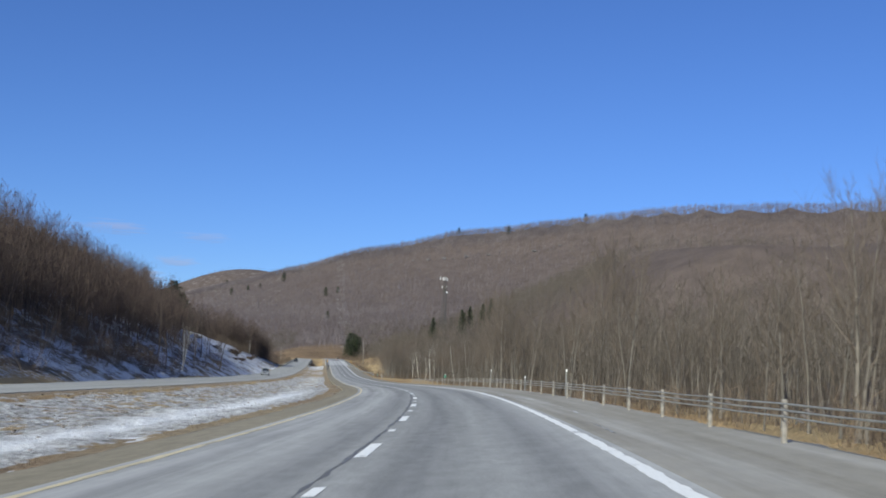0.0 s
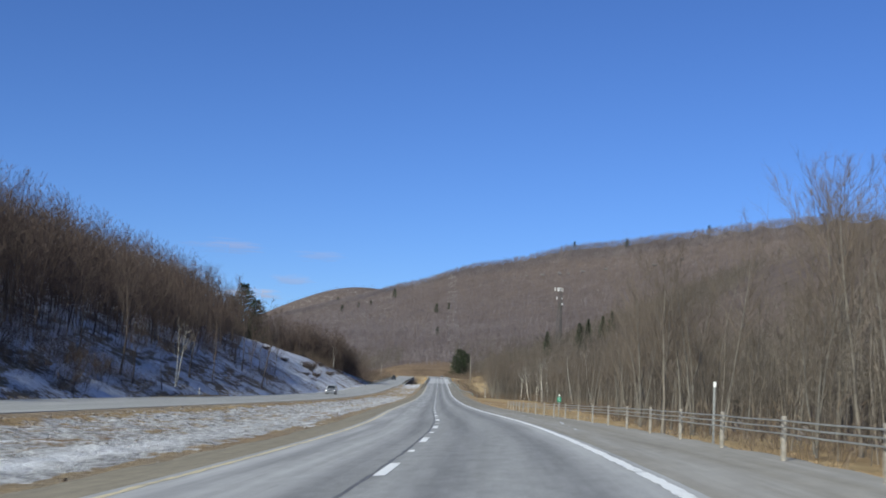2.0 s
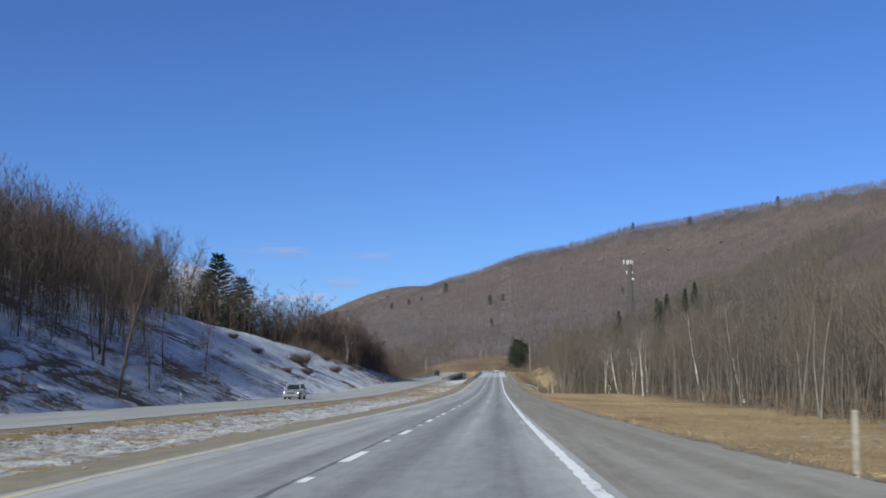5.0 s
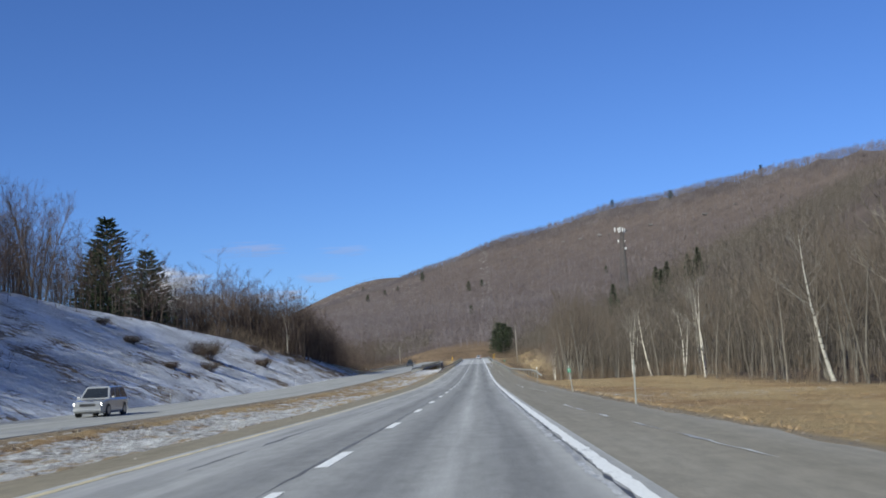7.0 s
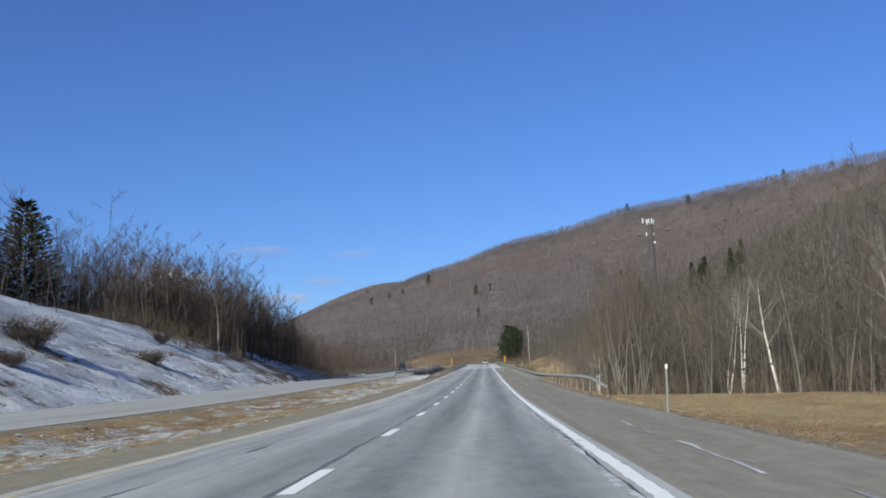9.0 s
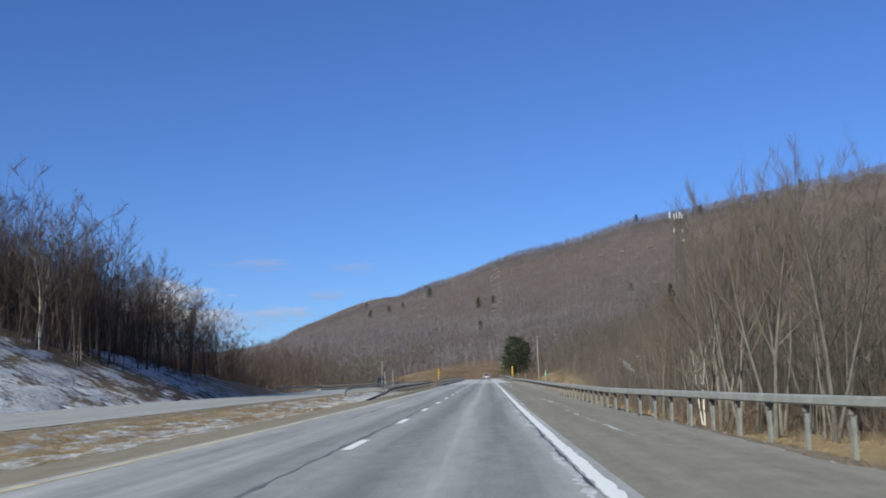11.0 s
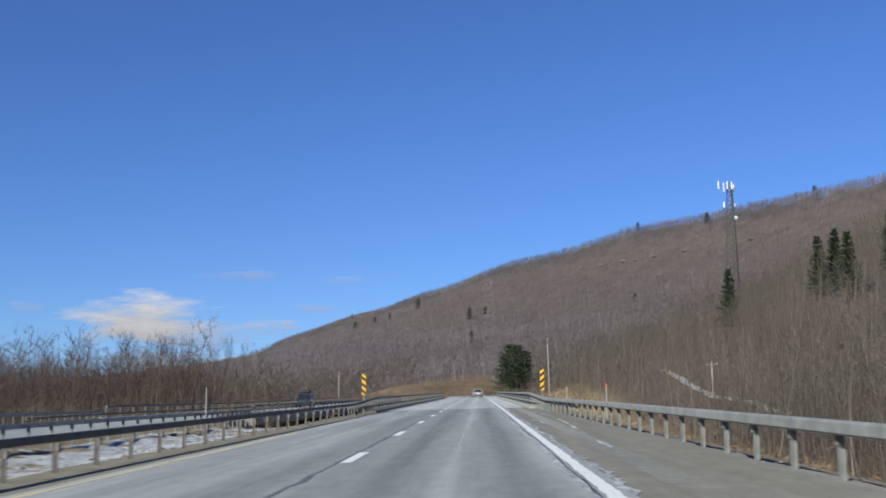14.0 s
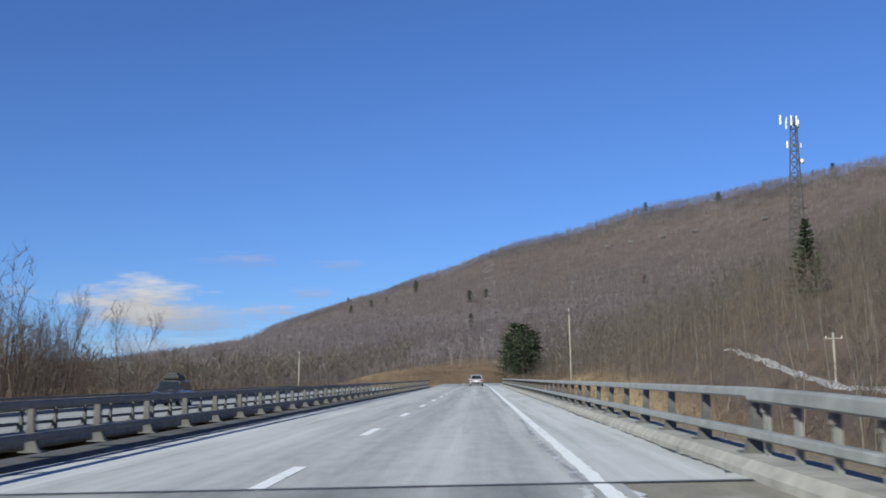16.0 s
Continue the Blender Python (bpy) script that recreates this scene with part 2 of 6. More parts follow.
CRUMB = stuff_material("road_crumbs", [(0.0, (0.12, 0.10, 0.08)), (0.6, (0.22, 0.195, 0.165)), (1.0, (0.36, 0.345, 0.32))])
CLOD = stuff_material("dirty_snow_clods", [(0.0, (0.08, 0.062, 0.048)), (0.5, (0.17, 0.145, 0.12)), (0.75, (0.30, 0.28, 0.26)), (1.0, (0.46, 0.455, 0.45))])
# darker kerb concrete, the shade on its road face put into the colour
KERB_SHADED = simple("shaded_kerb_concrete", (0.095, 0.09, 0.085), 0.9, 0.3, 2.0, bump=0.3)
CONCRETE = simple("concrete", (0.27, 0.255, 0.235), 0.9, 0.2, 3.0, bump=0.3)
# post steel darker than the rails: their shadow on it put into the colour
SHADED_POST_STEEL = simple("shaded_post_steel", (0.11, 0.108, 0.103), 0.75, 0.3, 4.0, 0.15)
# grey rail steel darkened: the median rail's shaded near side put into the colour
SHADED_RAIL_STEEL = simple("shaded_rail_steel", (0.125, 0.115, 0.108), 0.85, 0.3, 4.0)
ROCK = simple("grey_rock", (0.165, 0.155, 0.15), 0.9, 0.35, 0.8, coords="world")
GREEN_SIGN = simple("green_sign_sheet", (0.01, 0.22, 0.13), 0.4, 0.1, 3.0)
WHITE_SHEET = simple("white_sheet", (0.82, 0.82, 0.80), 0.4, 0.06, 5.0)
YELLOW_SHEET = simple("yellow_sheet", (0.78, 0.42, 0.02), 0.4, 0.08, 5.0)
BLACK_SHEET = simple("black_sheet", (0.05, 0.035, 0.03), 0.5, 0.2, 5.0)
ORANGE_SHEET = simple("orange_sheet", (0.72, 0.10, 0.03), 0.45, 0.1, 5.0)

# ---- plan of the place ----


def lerp(y, ys, vs):
    return np.interp(y, ys, vs)


def smooth(y, a, b):
    t = np.clip((np.asarray(y, float) - a) / (b - a), 0, 1)
    return t * t * (3 - 2 * t)


Z_Y = np.array([-200, 0, 60, 90, 122, 160, 198, 228, 260, 290, 320, 350, 380, 411, 442, 488, 560, 640, 700, 740, 790, 860, 1000])
Z_V = np.array([-1.0, 0, -0.02, -0.20, -0.48, -0.80, -1.05, -1.14, -1.20, -1.15, -1.02, -0.66, -0.14, 0.43, 1.05, 1.95, 3.35, 4.90, 6.05, 6.7, 7.1, 7.0, 6.0])
_gy = np.arange(-200, 1001, 4.0)
_gz = np.convolve(np.pad(np.interp(_gy, Z_Y, Z_V), 4, mode="edge"), np.ones(9) / 9, mode="valid")


def path_x(y):
    """The line driven: a long left-hand curve that runs out into a straight."""
    y = np.asarray(y, float)
    return np.where(y < 120, -8.92 * (1 - y / 120.0) ** 2, -0.1 * smooth(y, 120, 200)) - np.where(y > 620, ((y - 620) / 100.0) ** 2 * 0.9, 0)


def road_z(y):
    return np.interp(y, _gy, _gz)


def right_line(y):
    return path_x(y) + lerp(y, [10, 75, 105, 150], [1.93, 1.97, 1.74, 1.36])


def dash_line(y):
    return path_x(y) + lerp(y, [20, 60, 80, 105, 150], [-1.65, -1.72, -1.88, -2.0, -2.28])


def left_line(y):
    return path_x(y) + lerp(y, [15, 50, 105, 150, 215, 290], [-4.93, -5.03, -5.2, -5.7, -5.55, -5.6])


def bank(y):
    return lerp(y, [75, 105, 125, 195], [0.08, 0.066, 0.056, 0.02])


def surface(x, y):
    """Height of the pavement, which falls to the left, steeply in the curve."""
    y = np.asarray(y, float)
    u = np.asarray(x, float) - path_x(y)
    return road_z(y) + bank(y) * np.clip(u, -9, 6)


def opp_near(y):
    return path_x(y) + lerp(y, [130, 210, 300, 390, 450], [-19.5, -17.7, -17.0, -15.8, -15.2])


def opp_far(y):
    return opp_near(y) - lerp(y, [100, 480, 520], [9.2, 9.2, 9.0])


def opp_z(y):
    return road_z(y) - lerp(y, [80, 200, 400, 470, 540], [0.62, 0.42, 0.35, 0.5, 0.8])


RIDGE = np.array([(1600, 500, 210), (1100, 900, 232), (692, 1358, 243.4), (523, 1539, 253.5), (395, 1676, 248), (297, 1775, 239.1), (181, 1892, 229.5), (42, 2036, 211.2),
                  (-127, 2188, 168.7), (-323, 2323, 126.4), (-482, 2402, 36), (-700, 2490, 2), (-1000, 2570, 0)], float)


def mountain(x, y):
    """The long wooded mountain that closes the valley ahead and on the right."""
    x, y = np.asarray(x, float), np.asarray(y, float)
    best, top, side = np.full(x.shape, 1e9), np.zeros(x.shape), np.zeros(x.shape)
    for (ax, ay, az), (bx, by, bz) in zip(RIDGE, RIDGE[1:]):
        dx, dy = bx - ax, by - ay
        t = np.clip(((x - ax) * dx + (y - ay) * dy) / (dx * dx + dy * dy), 0, 1)
        d = np.hypot(x - ax - t * dx, y - ay - t * dy)
        near = d < best
        best = np.where(near, d, best)
        top = np.where(near, az + t * (bz - az), top)
        side = np.where(near, (x - ax) * dy - (y - ay) * dx, side)
    fall = np.where(side < 0, 340.0, 900.0)
    return (top - 7.0) * np.exp(-best / fall) * (1 - smooth(best, 500, 1000) * 0.8)


def hills_noise(x, y, scale, seed):
    rs = np.random.RandomState(seed)
    out = np.zeros(np.shape(x))
    for k in range(5):
        a, p, q = rs.uniform(0, math.pi), rs.uniform(0, 7), rs.uniform(0, 7)
        w = 2 * math.pi / (scale * rs.uniform(0.5, 1.6))
        out = out + np.sin(w * (x * math.cos(a) + y * math.sin(a)) + p) * np.sin(w * 0.7 * (y * math.cos(a) - x * math.sin(a)) + q)
    return out / 5



def rough_noise(x, y, scale, seed):
    """Smooth value noise in the plan, -1 to 1."""
    lattice = np.random.RandomState(seed).uniform(-1, 1, (256, 256))
    a, b = np.asarray(x, float) / scale, np.asarray(y, float) / scale
    i, j = np.floor(a).astype(int), np.floor(b).astype(int)
    fa, fb = a - i, b - j
    fa, fb = fa * fa * (3 - 2 * fa), fb * fb * (3 - 2 * fb)
    p = lattice[i % 256, j % 256] * (1 - fa) + lattice[(i + 1) % 256, j % 256] * fa
    q = lattice[i % 256, (j + 1) % 256] * (1 - fa) + lattice[(i + 1) % 256, (j + 1) % 256] * fa
    return p * (1 - fb) + q * fb


def ground_z(x, y):
    x, y = np.asarray(x, float), np.asarray(y, float)
    yc = np.clip(y, -200, 1000)
    u = x - path_x(np.clip(y, -60, 740))
    zb = road_z(yc)
    n1 = hills_noise(x, y, 14, 3) * 0.12
    n2 = hills_noise(x, y, 60, 5)
    # right-hand verge, fill slope and gully under the bridge
    fill = lerp(y, [170, 345, 400, 470, 520, 600, 660, 720], [-0.5, -0.5, -2.2, -4.5, -7.5, -7.5, -3.0, -0.6])
    edge = bank(yc) * 4.6
    right = zb + edge - 0.12 + fill * smooth(u, 4.6, 7.6 - fill * 1.6) - edge * smooth(u, 5, 14) + n1 * smooth(u, 5, 8) + n2 * 0.5 * smooth(u, 15, 40)
    right = right + smooth(y, 450, 600) * np.clip(u - 18, 0, 200) * 0.42
    # median
    med_low = lerp(y, [0, 440, 490, 520, 600, 650, 720], [-0.75, -0.9, -1.0, -6.5, -6.5, -3.0, -0.9])
    on, far = opp_near(np.clip(y, -60, 740)) - path_x(np.clip(y, -60, 740)), opp_far(np.clip(y, -60, 740)) - path_x(np.clip(y, -60, 740))
    lip = left_line(np.clip(y, -60, 740)) - path_x(np.clip(y, -60, 740)) - 1.6
    mid = 0.5 * (on + lip)
    half = 0.5 * (lip - on)
    w = np.clip((u - on) / (lip - on), 0, 1)
    ends = (opp_z(yc) - 0.1) * (1 - w) + (zb + bank(yc) * (-7.0) - 0.1) * w
    med = ends + (med_low + 0.45) * (1 - np.clip(np.abs(u - mid) / half, 0, 1) ** 2) + n1 * 0.8
    bridge = smooth(y, 504, 536) * (1 - smooth(y, 596, 640))
    under = zb - 0.6 + np.minimum(bank(yc) * u, 0) - 7.0 * bridge
    # left of the far carriageway: cut slope and wooded hill, then the open valley
    top = lerp(y, [-100, 200, 300, 345, 390, 430, 470, 520], [20, 18.5, 17, 13.5, 10.5, 6.5, 2.0, -3.5])
    run = np.clip(far - 1.2 - u, 0, 400)
    rise = np.minimum(run * 0.47, np.maximum(top, 0) + np.maximum(run - top / 0.47, 0) * 0.22 * smooth(top, 2, 12))
    k = smooth(run - np.maximum(top, 0) / 0.47, -6, 6)
    left = opp_z(yc) - 0.12 - bank(yc) * 1.6 - 0.35 * smooth(far - u, 0.0, 1.2) + rise - 0.5 * k * smooth(top, 0, 6) + n1 * 1.2 * smooth(run, 0, 3) + n2 * 0.8 * smooth(run, 8, 30)
    drop = smooth(y, 455, 540) * smooth(run, 0, 14) * (1 - smooth(y, 690, 800))
    left = left - 3.2 * drop
    z = np.where(u > 3.4, right, np.where(u > lip + 0.9, under, np.where(u > on - 1.0, np.where(bridge > 0.01, np.minimum(med, zb - 0.5 - 6.0 * bridge), med), np.where(u > far + 0.6, np.minimum(under, opp_z(yc) - 0.45 - 7.0 * bridge), left))))
    # cut bank where the road bends away behind the crest
    cut = smooth(y, 800, 870) * (1 - smooth(y, 1000, 1200)) * 6.0 * smooth(x, -62, -22) * (1 - smooth(x, 2, 30))
    beyond = smooth(y, 740, 830)
    wild = 6.2 + n2 * 1.5 + cut
    side_hill = np.where(x > 18, np.clip(x - 18, 0, 200) * 0.42, 0) * (1 - smooth(y, 760, 1000))
    z = z * (1 - beyond) + (wild + side_hill) * beyond
    m = mountain(x, y) * smooth(y + x * 0.6, 760, 1200)
    far_hills = 60.0 * np.exp(-((y - 4100 - 0.2 * x) / 420.0) ** 2) * (0.75 + 0.35 * hills_noise(x, y, 1500, 8)) * smooth(x, 900, -500)
    far_hills = far_hills + 284.0 * np.exp(-((y - 3960) / 380.0) ** 2 - ((x + 270) / 480.0) ** 2)
    far_hills = far_hills + 105.0 * smooth(np.abs(x + 100), 900, 2200) * smooth(x, 0, -900) * (0.6 + 0.4 * hills_noise(x, y, 1700, 12))
    return z + m * (1 + 0.025 * hills_noise(x, y, 260, 9)) + np.maximum(far_hills, 0) * smooth(np.hypot(x, y - 250), 700, 1800) + hills_noise(x, y, 420, 6) * 5 * smooth(np.hypot(x, y - 300), 500, 1400)


def ground_at(x, y):
    return float(ground_z(np.array([x]), np.array([y]))[0])


# ---- builders ----


def mesh_of(name, verts, faces, materials, smooth_shade=False, mat_index=None):
    me = bpy.data.meshes.new(name)
    verts = np.asarray(verts, dtype=np.float32).reshape(-1, 3)
    if isinstance(faces, np.ndarray):
        k = faces.shape[1]
        me.vertices.add(len(verts))
        me.vertices.foreach_set("co", verts.ravel())
        me.loops.add(faces.size)
        me.loops.foreach_set("vertex_index", faces.ravel().astype(np.int32))
        me.polygons.add(len(faces))
        me.polygons.foreach_set("loop_start", np.arange(0, faces.size, k, dtype=np.int32))
        if mat_index is not None:
            me.polygons.foreach_set("material_index", np.asarray(mat_index, dtype=np.int32))
        me.update(calc_edges=True)
    else:
        me.from_pydata([tuple(map(float, v)) for v in verts], [], faces)
        if mat_index is not None:
            me.polygons.foreach_set("material_index", np.asarray(mat_index, dtype=np.int32))
    for m in materials if isinstance(materials, (list, tuple)) else [materials]:
        me.materials.append(m)
    me.polygons.foreach_set("use_smooth", np.full(len(me.polygons), bool(smooth_shade)))
    me.validate()
    return me


def part(name, bm, material, parent, label="", m=None, smooth_shade=False):
    """Links a bmesh as one mesh object under a thing or a part."""
    me = bpy.data.meshes.new(name)
    bm.to_mesh(me)
    bm.free()
    me.materials.append(material)
    if smooth_shade:
        me.polygons.foreach_set("use_smooth", np.ones(len(me.polygons), dtype=bool))
    ob = new(name, me)
    if m is not None:
        ob.matrix_basis = m
    if parent:
        ob.parent = parent
    if label:
        ob["label"] = label
    return ob


def thing(name, x, y, z, turn=0.0, **tags):
    ob = new(name)
    ob.empty_display_size = 0.2
    ob.matrix_basis = pose(x, y, z, 0, 0, turn)
    return tagged(ob, **tags)


def box(bm, sx, sy, sz, x=0, y=0, z=0, bevel=0.0, m=None):
    made = bmesh.ops.create_cube(bm, size=1.0, matrix=(m or Matrix()) @ Matrix.Translation((x, y, z)) @ Matrix.Diagonal((sx, sy, sz, 1)))
    if bevel:
        edges = list({e for v in made["verts"] for e in v.link_edges})
        bmesh.ops.bevel(bm, geom=edges, offset=bevel, segments=2, affect="EDGES", profile=0.5)
    return bm


def rod(bm, a, b, r0, r1=None, sides=8):
    a, b = Vector(a), Vector(b)
    turn = (b - a).to_track_quat("Z", "Y").to_matrix().to_4x4()
    bmesh.ops.create_cone(bm, cap_ends=True, segments=sides, radius1=r0, radius2=r0 if r1 is None else r1, depth=(b - a).length,
                          matrix=Matrix.Translation((a + b) / 2) @ turn)
    return bm


def sheet(name, xs, ys, height, material, attrs=None):
    """A grid sheet over the plan, with float attributes."""
    X, Y = np.meshgrid(xs, ys)
    Z = height(X, Y)
    nx, ny = len(xs), len(ys)
    v = np.stack([X, Y, Z], -1).reshape(-1, 3)
    i = np.arange(nx * ny).reshape(ny, nx)
    f = np.stack([i[:-1, :-1], i[:-1, 1:], i[1:, 1:], i[1:, :-1]], -1).reshape(-1, 4)
    me = mesh_of(name, v, f, material, True)
    for key, fn in (attrs or {}).items():
        a = me.attributes.new(key, "FLOAT", "POINT")
        a.data.foreach_set("value", np.clip(fn(X, Y), 0, 2).astype(np.float32).ravel())
    return new(name, me)


def ribbon(name, ys, offsets, heights, material, thick=0.0, attrs=None, smooth_shade=True):
    """A strip along the road: offsets(y) gives the cross-section's x values, heights(x, y) their z. thick adds side skirts."""
    ys = np.asarray(ys, float)
    X = np.array([offsets(y) for y in ys])
    Y = np.repeat(ys[:, None], X.shape[1], 1)
    Z = heights(X, Y)
    if thick:
        X = np.concatenate([X[:, :1], X, X[:, -1:]], 1)
        Y = np.concatenate([Y[:, :1], Y, Y[:, -1:]], 1)
        Z = np.concatenate([Z[:, :1] - thick, Z, Z[:, -1:] - thick], 1)
    ny, nx = X.shape
    v = np.stack([X, Y, Z], -1).reshape(-1, 3)
    i = np.arange(nx * ny).reshape(ny, nx)
    f = np.stack([i[:-1, :-1], i[:-1, 1:], i[1:, 1:], i[1:, :-1]], -1).reshape(-1, 4)
    me = mesh_of(name, v, f, material, False)
    for key, fn in {"across": lambda X, Y: (X - path_x(Y) + 10) / 10, **(attrs or {})}.items():
        a = me.attributes.new(key, "FLOAT", "POINT")
        a.data.foreach_set("value", np.clip(fn(X, Y), -3, 3).astype(np.float32).ravel())
    return new(name, me)


# ---- ground ----
xs = np.concatenate([-np.geomspace(3600, 95, 46), np.arange(-92, -28, 2.0), np.arange(-28, 32, 1.0), np.arange(32, 92, 2.5), np.geomspace(95, 3600, 46)])
ys = np.concatenate([-np.geomspace(2500, 70, 24), np.arange(-66, 760, 2.5), np.arange(760, 1000, 6.0), np.geomspace(1006, 2600, 110), np.geomspace(2640, 4900, 26)])


def snow_mask(X, Y):
    u = X - path_x(np.clip(Y, -60, 740))
    on = opp_near(Y) - path_x(Y)
    far = opp_far(Y) - path_x(Y)
    lip = left_line(Y) - path_x(Y)
    t = (u - on) / np.maximum(lip - on, 1)
    med = ((u > on + 0.4) & (u < lip - 2.6)) * lerp(Y, [0, 60, 110, 200, 260, 330, 400, 470, 520], [0.525, 0.525, 0.54, 0.56, 0.54, 0.44, 0.46, 0.56, 0.3])
    band = np.exp(-((u - (lip - 4.9)) / 1.0) ** 2) * lerp(Y, [-20, 78, 112], [0.85, 0.75, 0.0])
    slope = smooth(far - 0.5 - u, 0.0, 0.6) * (1 - smooth(far - u, 34, 48)) * lerp(Y, [60, 150, 230, 380, 430, 500], [0.48, 0.48, 0.50, 0.58, 0.52, 0.3])
    wood = smooth(far - u, 40, 60) * 0.38
    right = smooth(u, 5.5, 7) * (1 - smooth(u, 20, 34)) * lerp(Y, [0, 50, 90, 140, 250, 290, 330, 400, 480], [0.42, 0.36, 0.3, 0.4, 0.36, 0.42, 0.3, 0.34, 0.4]) + 0.3 * np.exp(-((Y - 33) / 9.0) ** 2 - ((u - 7.0) / 1.8) ** 2)
    away = smooth(u, 28, 40) * 0.26
    earth = 0.30 * np.exp(-((X - opp_near(Y) - 1.3) / 0.6) ** 2) * lerp(Y, [60, 90, 300, 340], [0.7, 1.0, 1.0, 0.2])
    return med + band + slope + wood + right + away - earth


def grass_mask(X, Y):
    u = X - path_x(np.clip(Y, -60, 740))
    g = np.where(u > 0, 1 - smooth(u, 20, 30), 1 - 0.55 * smooth(opp_far(Y) - X, 2, 8))
    return g * (1 - smooth(Y, 800, 900))


def gravel_mask(X, Y):
    u = X - path_x(np.clip(Y, -60, 740))
    lip = left_line(Y) - path_x(Y)
    return np.clip(np.exp(-((u - 4.9) / 0.7) ** 2) + 0.8 * np.exp(-((u - lip + 2.0) / 0.7) ** 2) + 0.7 * np.exp(-((X - opp_near(Y)) / 0.8) ** 2), 0, 1) * (Y < 800)


def rust_mask(X, Y):
    cut = smooth(Y, 790, 830) * (1 - smooth(Y, 960, 1020)) * smooth(X, -70, -35) * (1 - smooth(X, 8, 32))
    slope = smooth(Y, 470, 560) * (1 - smooth(Y, 760, 860)) * smooth(X, 14, 30) * (1 - smooth(X, 50, 90)) * 0.12
    return cut + slope


ground = sheet("ground", xs, ys, lambda X, Y: ground_z(X, Y), GROUND, {"snow": snow_mask, "grass": grass_mask, "gravel": gravel_mask, "rust": rust_mask})
tagged(ground, "frozen valley ground with straw grass, leaf litter and old snow", "ground", kind="structure")

# rougher sheets where clods of old snow and tussocks can be told apart
def clods(X, Y):
    n = 0.5 * rough_noise(X, Y, 0.8, 2) + 0.45 * rough_noise(X, Y, 0.5, 3) + 0.3 * rough_noise(X, Y, 2.2, 4)
    return n


def median_sheet():
    w = np.concatenate([[-0.02, 0.012], np.linspace(0.05, 0.96, 34)])
    rows = np.concatenate([np.arange(8, 330, 0.33), np.arange(330, 494, 0.6)])
    Y = np.repeat(rows[:, None], len(w), 1)
    a, b = opp_near(Y), left_line(Y) - 1.7
    X = a + (b - a) * w[None]
    n = clods(X, Y)
    edge = np.clip(np.minimum(w, 1 - w) * 8, 0, 1)[None]
    Z = ground_z(X, Y) - 0.05 + edge * (0.12 + 0.17 * n)
    Z = np.where(w[None] < 0.03, opp_z(Y) - np.where(w[None] < 0, 0.2, 0.015) - 0.03 * n, Z)
    ny, nx = X.shape
    i = np.arange(nx * ny).reshape(ny, nx)
    f = np.stack([i[:-1, :-1], i[:-1, 1:], i[1:, 1:], i[1:, :-1]], -1).reshape(-1, 4)
    me = mesh_of("median", np.stack([X, Y, Z], -1).reshape(-1, 3), f, GROUND, True)
    t = snow_mask(X, Y) + 0.12 * rough_noise(X + 40, Y, 0.6, 6) + 0.10 * n
    for key, val in (("snow", t), ("grass", 0.75 + 0.25 * n), ("gravel", gravel_mask(X, Y)), ("dirt", 0.95 - np.exp(-((X - left_line(Y) + 4.9) / 1.0) ** 2) * lerp(Y, [75, 105], [0.95, 0.2]) - 0.3 * smooth(Y, 400, 445)), ("rust", 0 * X)):
        at = me.attributes.new(key, "FLOAT", "POINT")
        at.data.foreach_set("value", np.clip(val, 0, 2).astype(np.float32).ravel())
    return new("median", me)


tagged(median_sheet(), "rough grass median with clods of dirty old snow", "ground", kind="structure")


def slope_sheet():
    rows = np.arange(14, 455, 0.5)
    d = np.concatenate([np.arange(0.5, 16, 0.45), np.arange(16, 40, 0.8)])
    Y = np.repeat(rows[:, None], len(d), 1)
    X = opp_far(Y) - d[None]
    n = clods(X * 0.7, Y * 0.7)
    terrace = rough_noise(X * 2.2 + Y * 0.25, Y * 0.35, 2.2, 9)
    edge = np.clip(np.minimum(d - 0.5, 40 - d) * 0.5, 0, 1)[None] * smooth(Y, 14, 20) * (1 - smooth(Y, 445, 455))
    Z = ground_z(X, Y) - 0.08 + edge * (0.16 + 0.14 * n + lerp(Y, [200, 300], [0.16, 0.09]) * terrace)
    ny, nx = X.shape
    i = np.arange(nx * ny).reshape(ny, nx)
    f = np.stack([i[:-1, :-1], i[:-1, 1:], i[1:, 1:], i[1:, :-1]], -1).reshape(-1, 4)[:, ::-1]
    me = mesh_of("cut_slope", np.stack([X, Y, Z], -1).reshape(-1, 3), np.ascontiguousarray(f), GROUND, True)
    t = snow_mask(X, Y) + lerp(Y, [200, 300], [0.17, 0.10]) * terrace + 0.12 * n + 0.10 * rough_noise(X, Y, 7.0, 12)
    for key, val in (("snow", t), ("grass", 0.35 + 0.3 * n), ("gravel", 0 * X), ("rust", 0 * X), ("dirt", 0.45 + 0.35 * rough_noise(X, Y, 4.0, 14))):
        at = me.attributes.new(key, "FLOAT", "POINT")
        at.data.foreach_set("value", np.clip(val, 0, 2).astype(np.float32).ravel())
    return new("cut_slope", me)


tagged(slope_sheet(), "snow-streaked cut slope with brown grass showing through", "ground", kind="structure")

# ---- carriageways ----
road_ys = np.concatenate([np.arange(-60, 500, 2.0), [499.6]])
deck_ys = np.arange(499.6, 642, 2.02)
beyond_ys = np.arange(642, 812, 4.0)


def wheel_mask(X, Y):
    out = 0
    for a, b in ((dash_line, right_line), (left_line, dash_line)):
        mid, w = 0.5 * (a(Y) + b(Y)), 0.9
        out = out + np.exp(-((X - mid - w) / 0.42) ** 2) + np.exp(-((X - mid + w) / 0.42) ** 2)
    return out


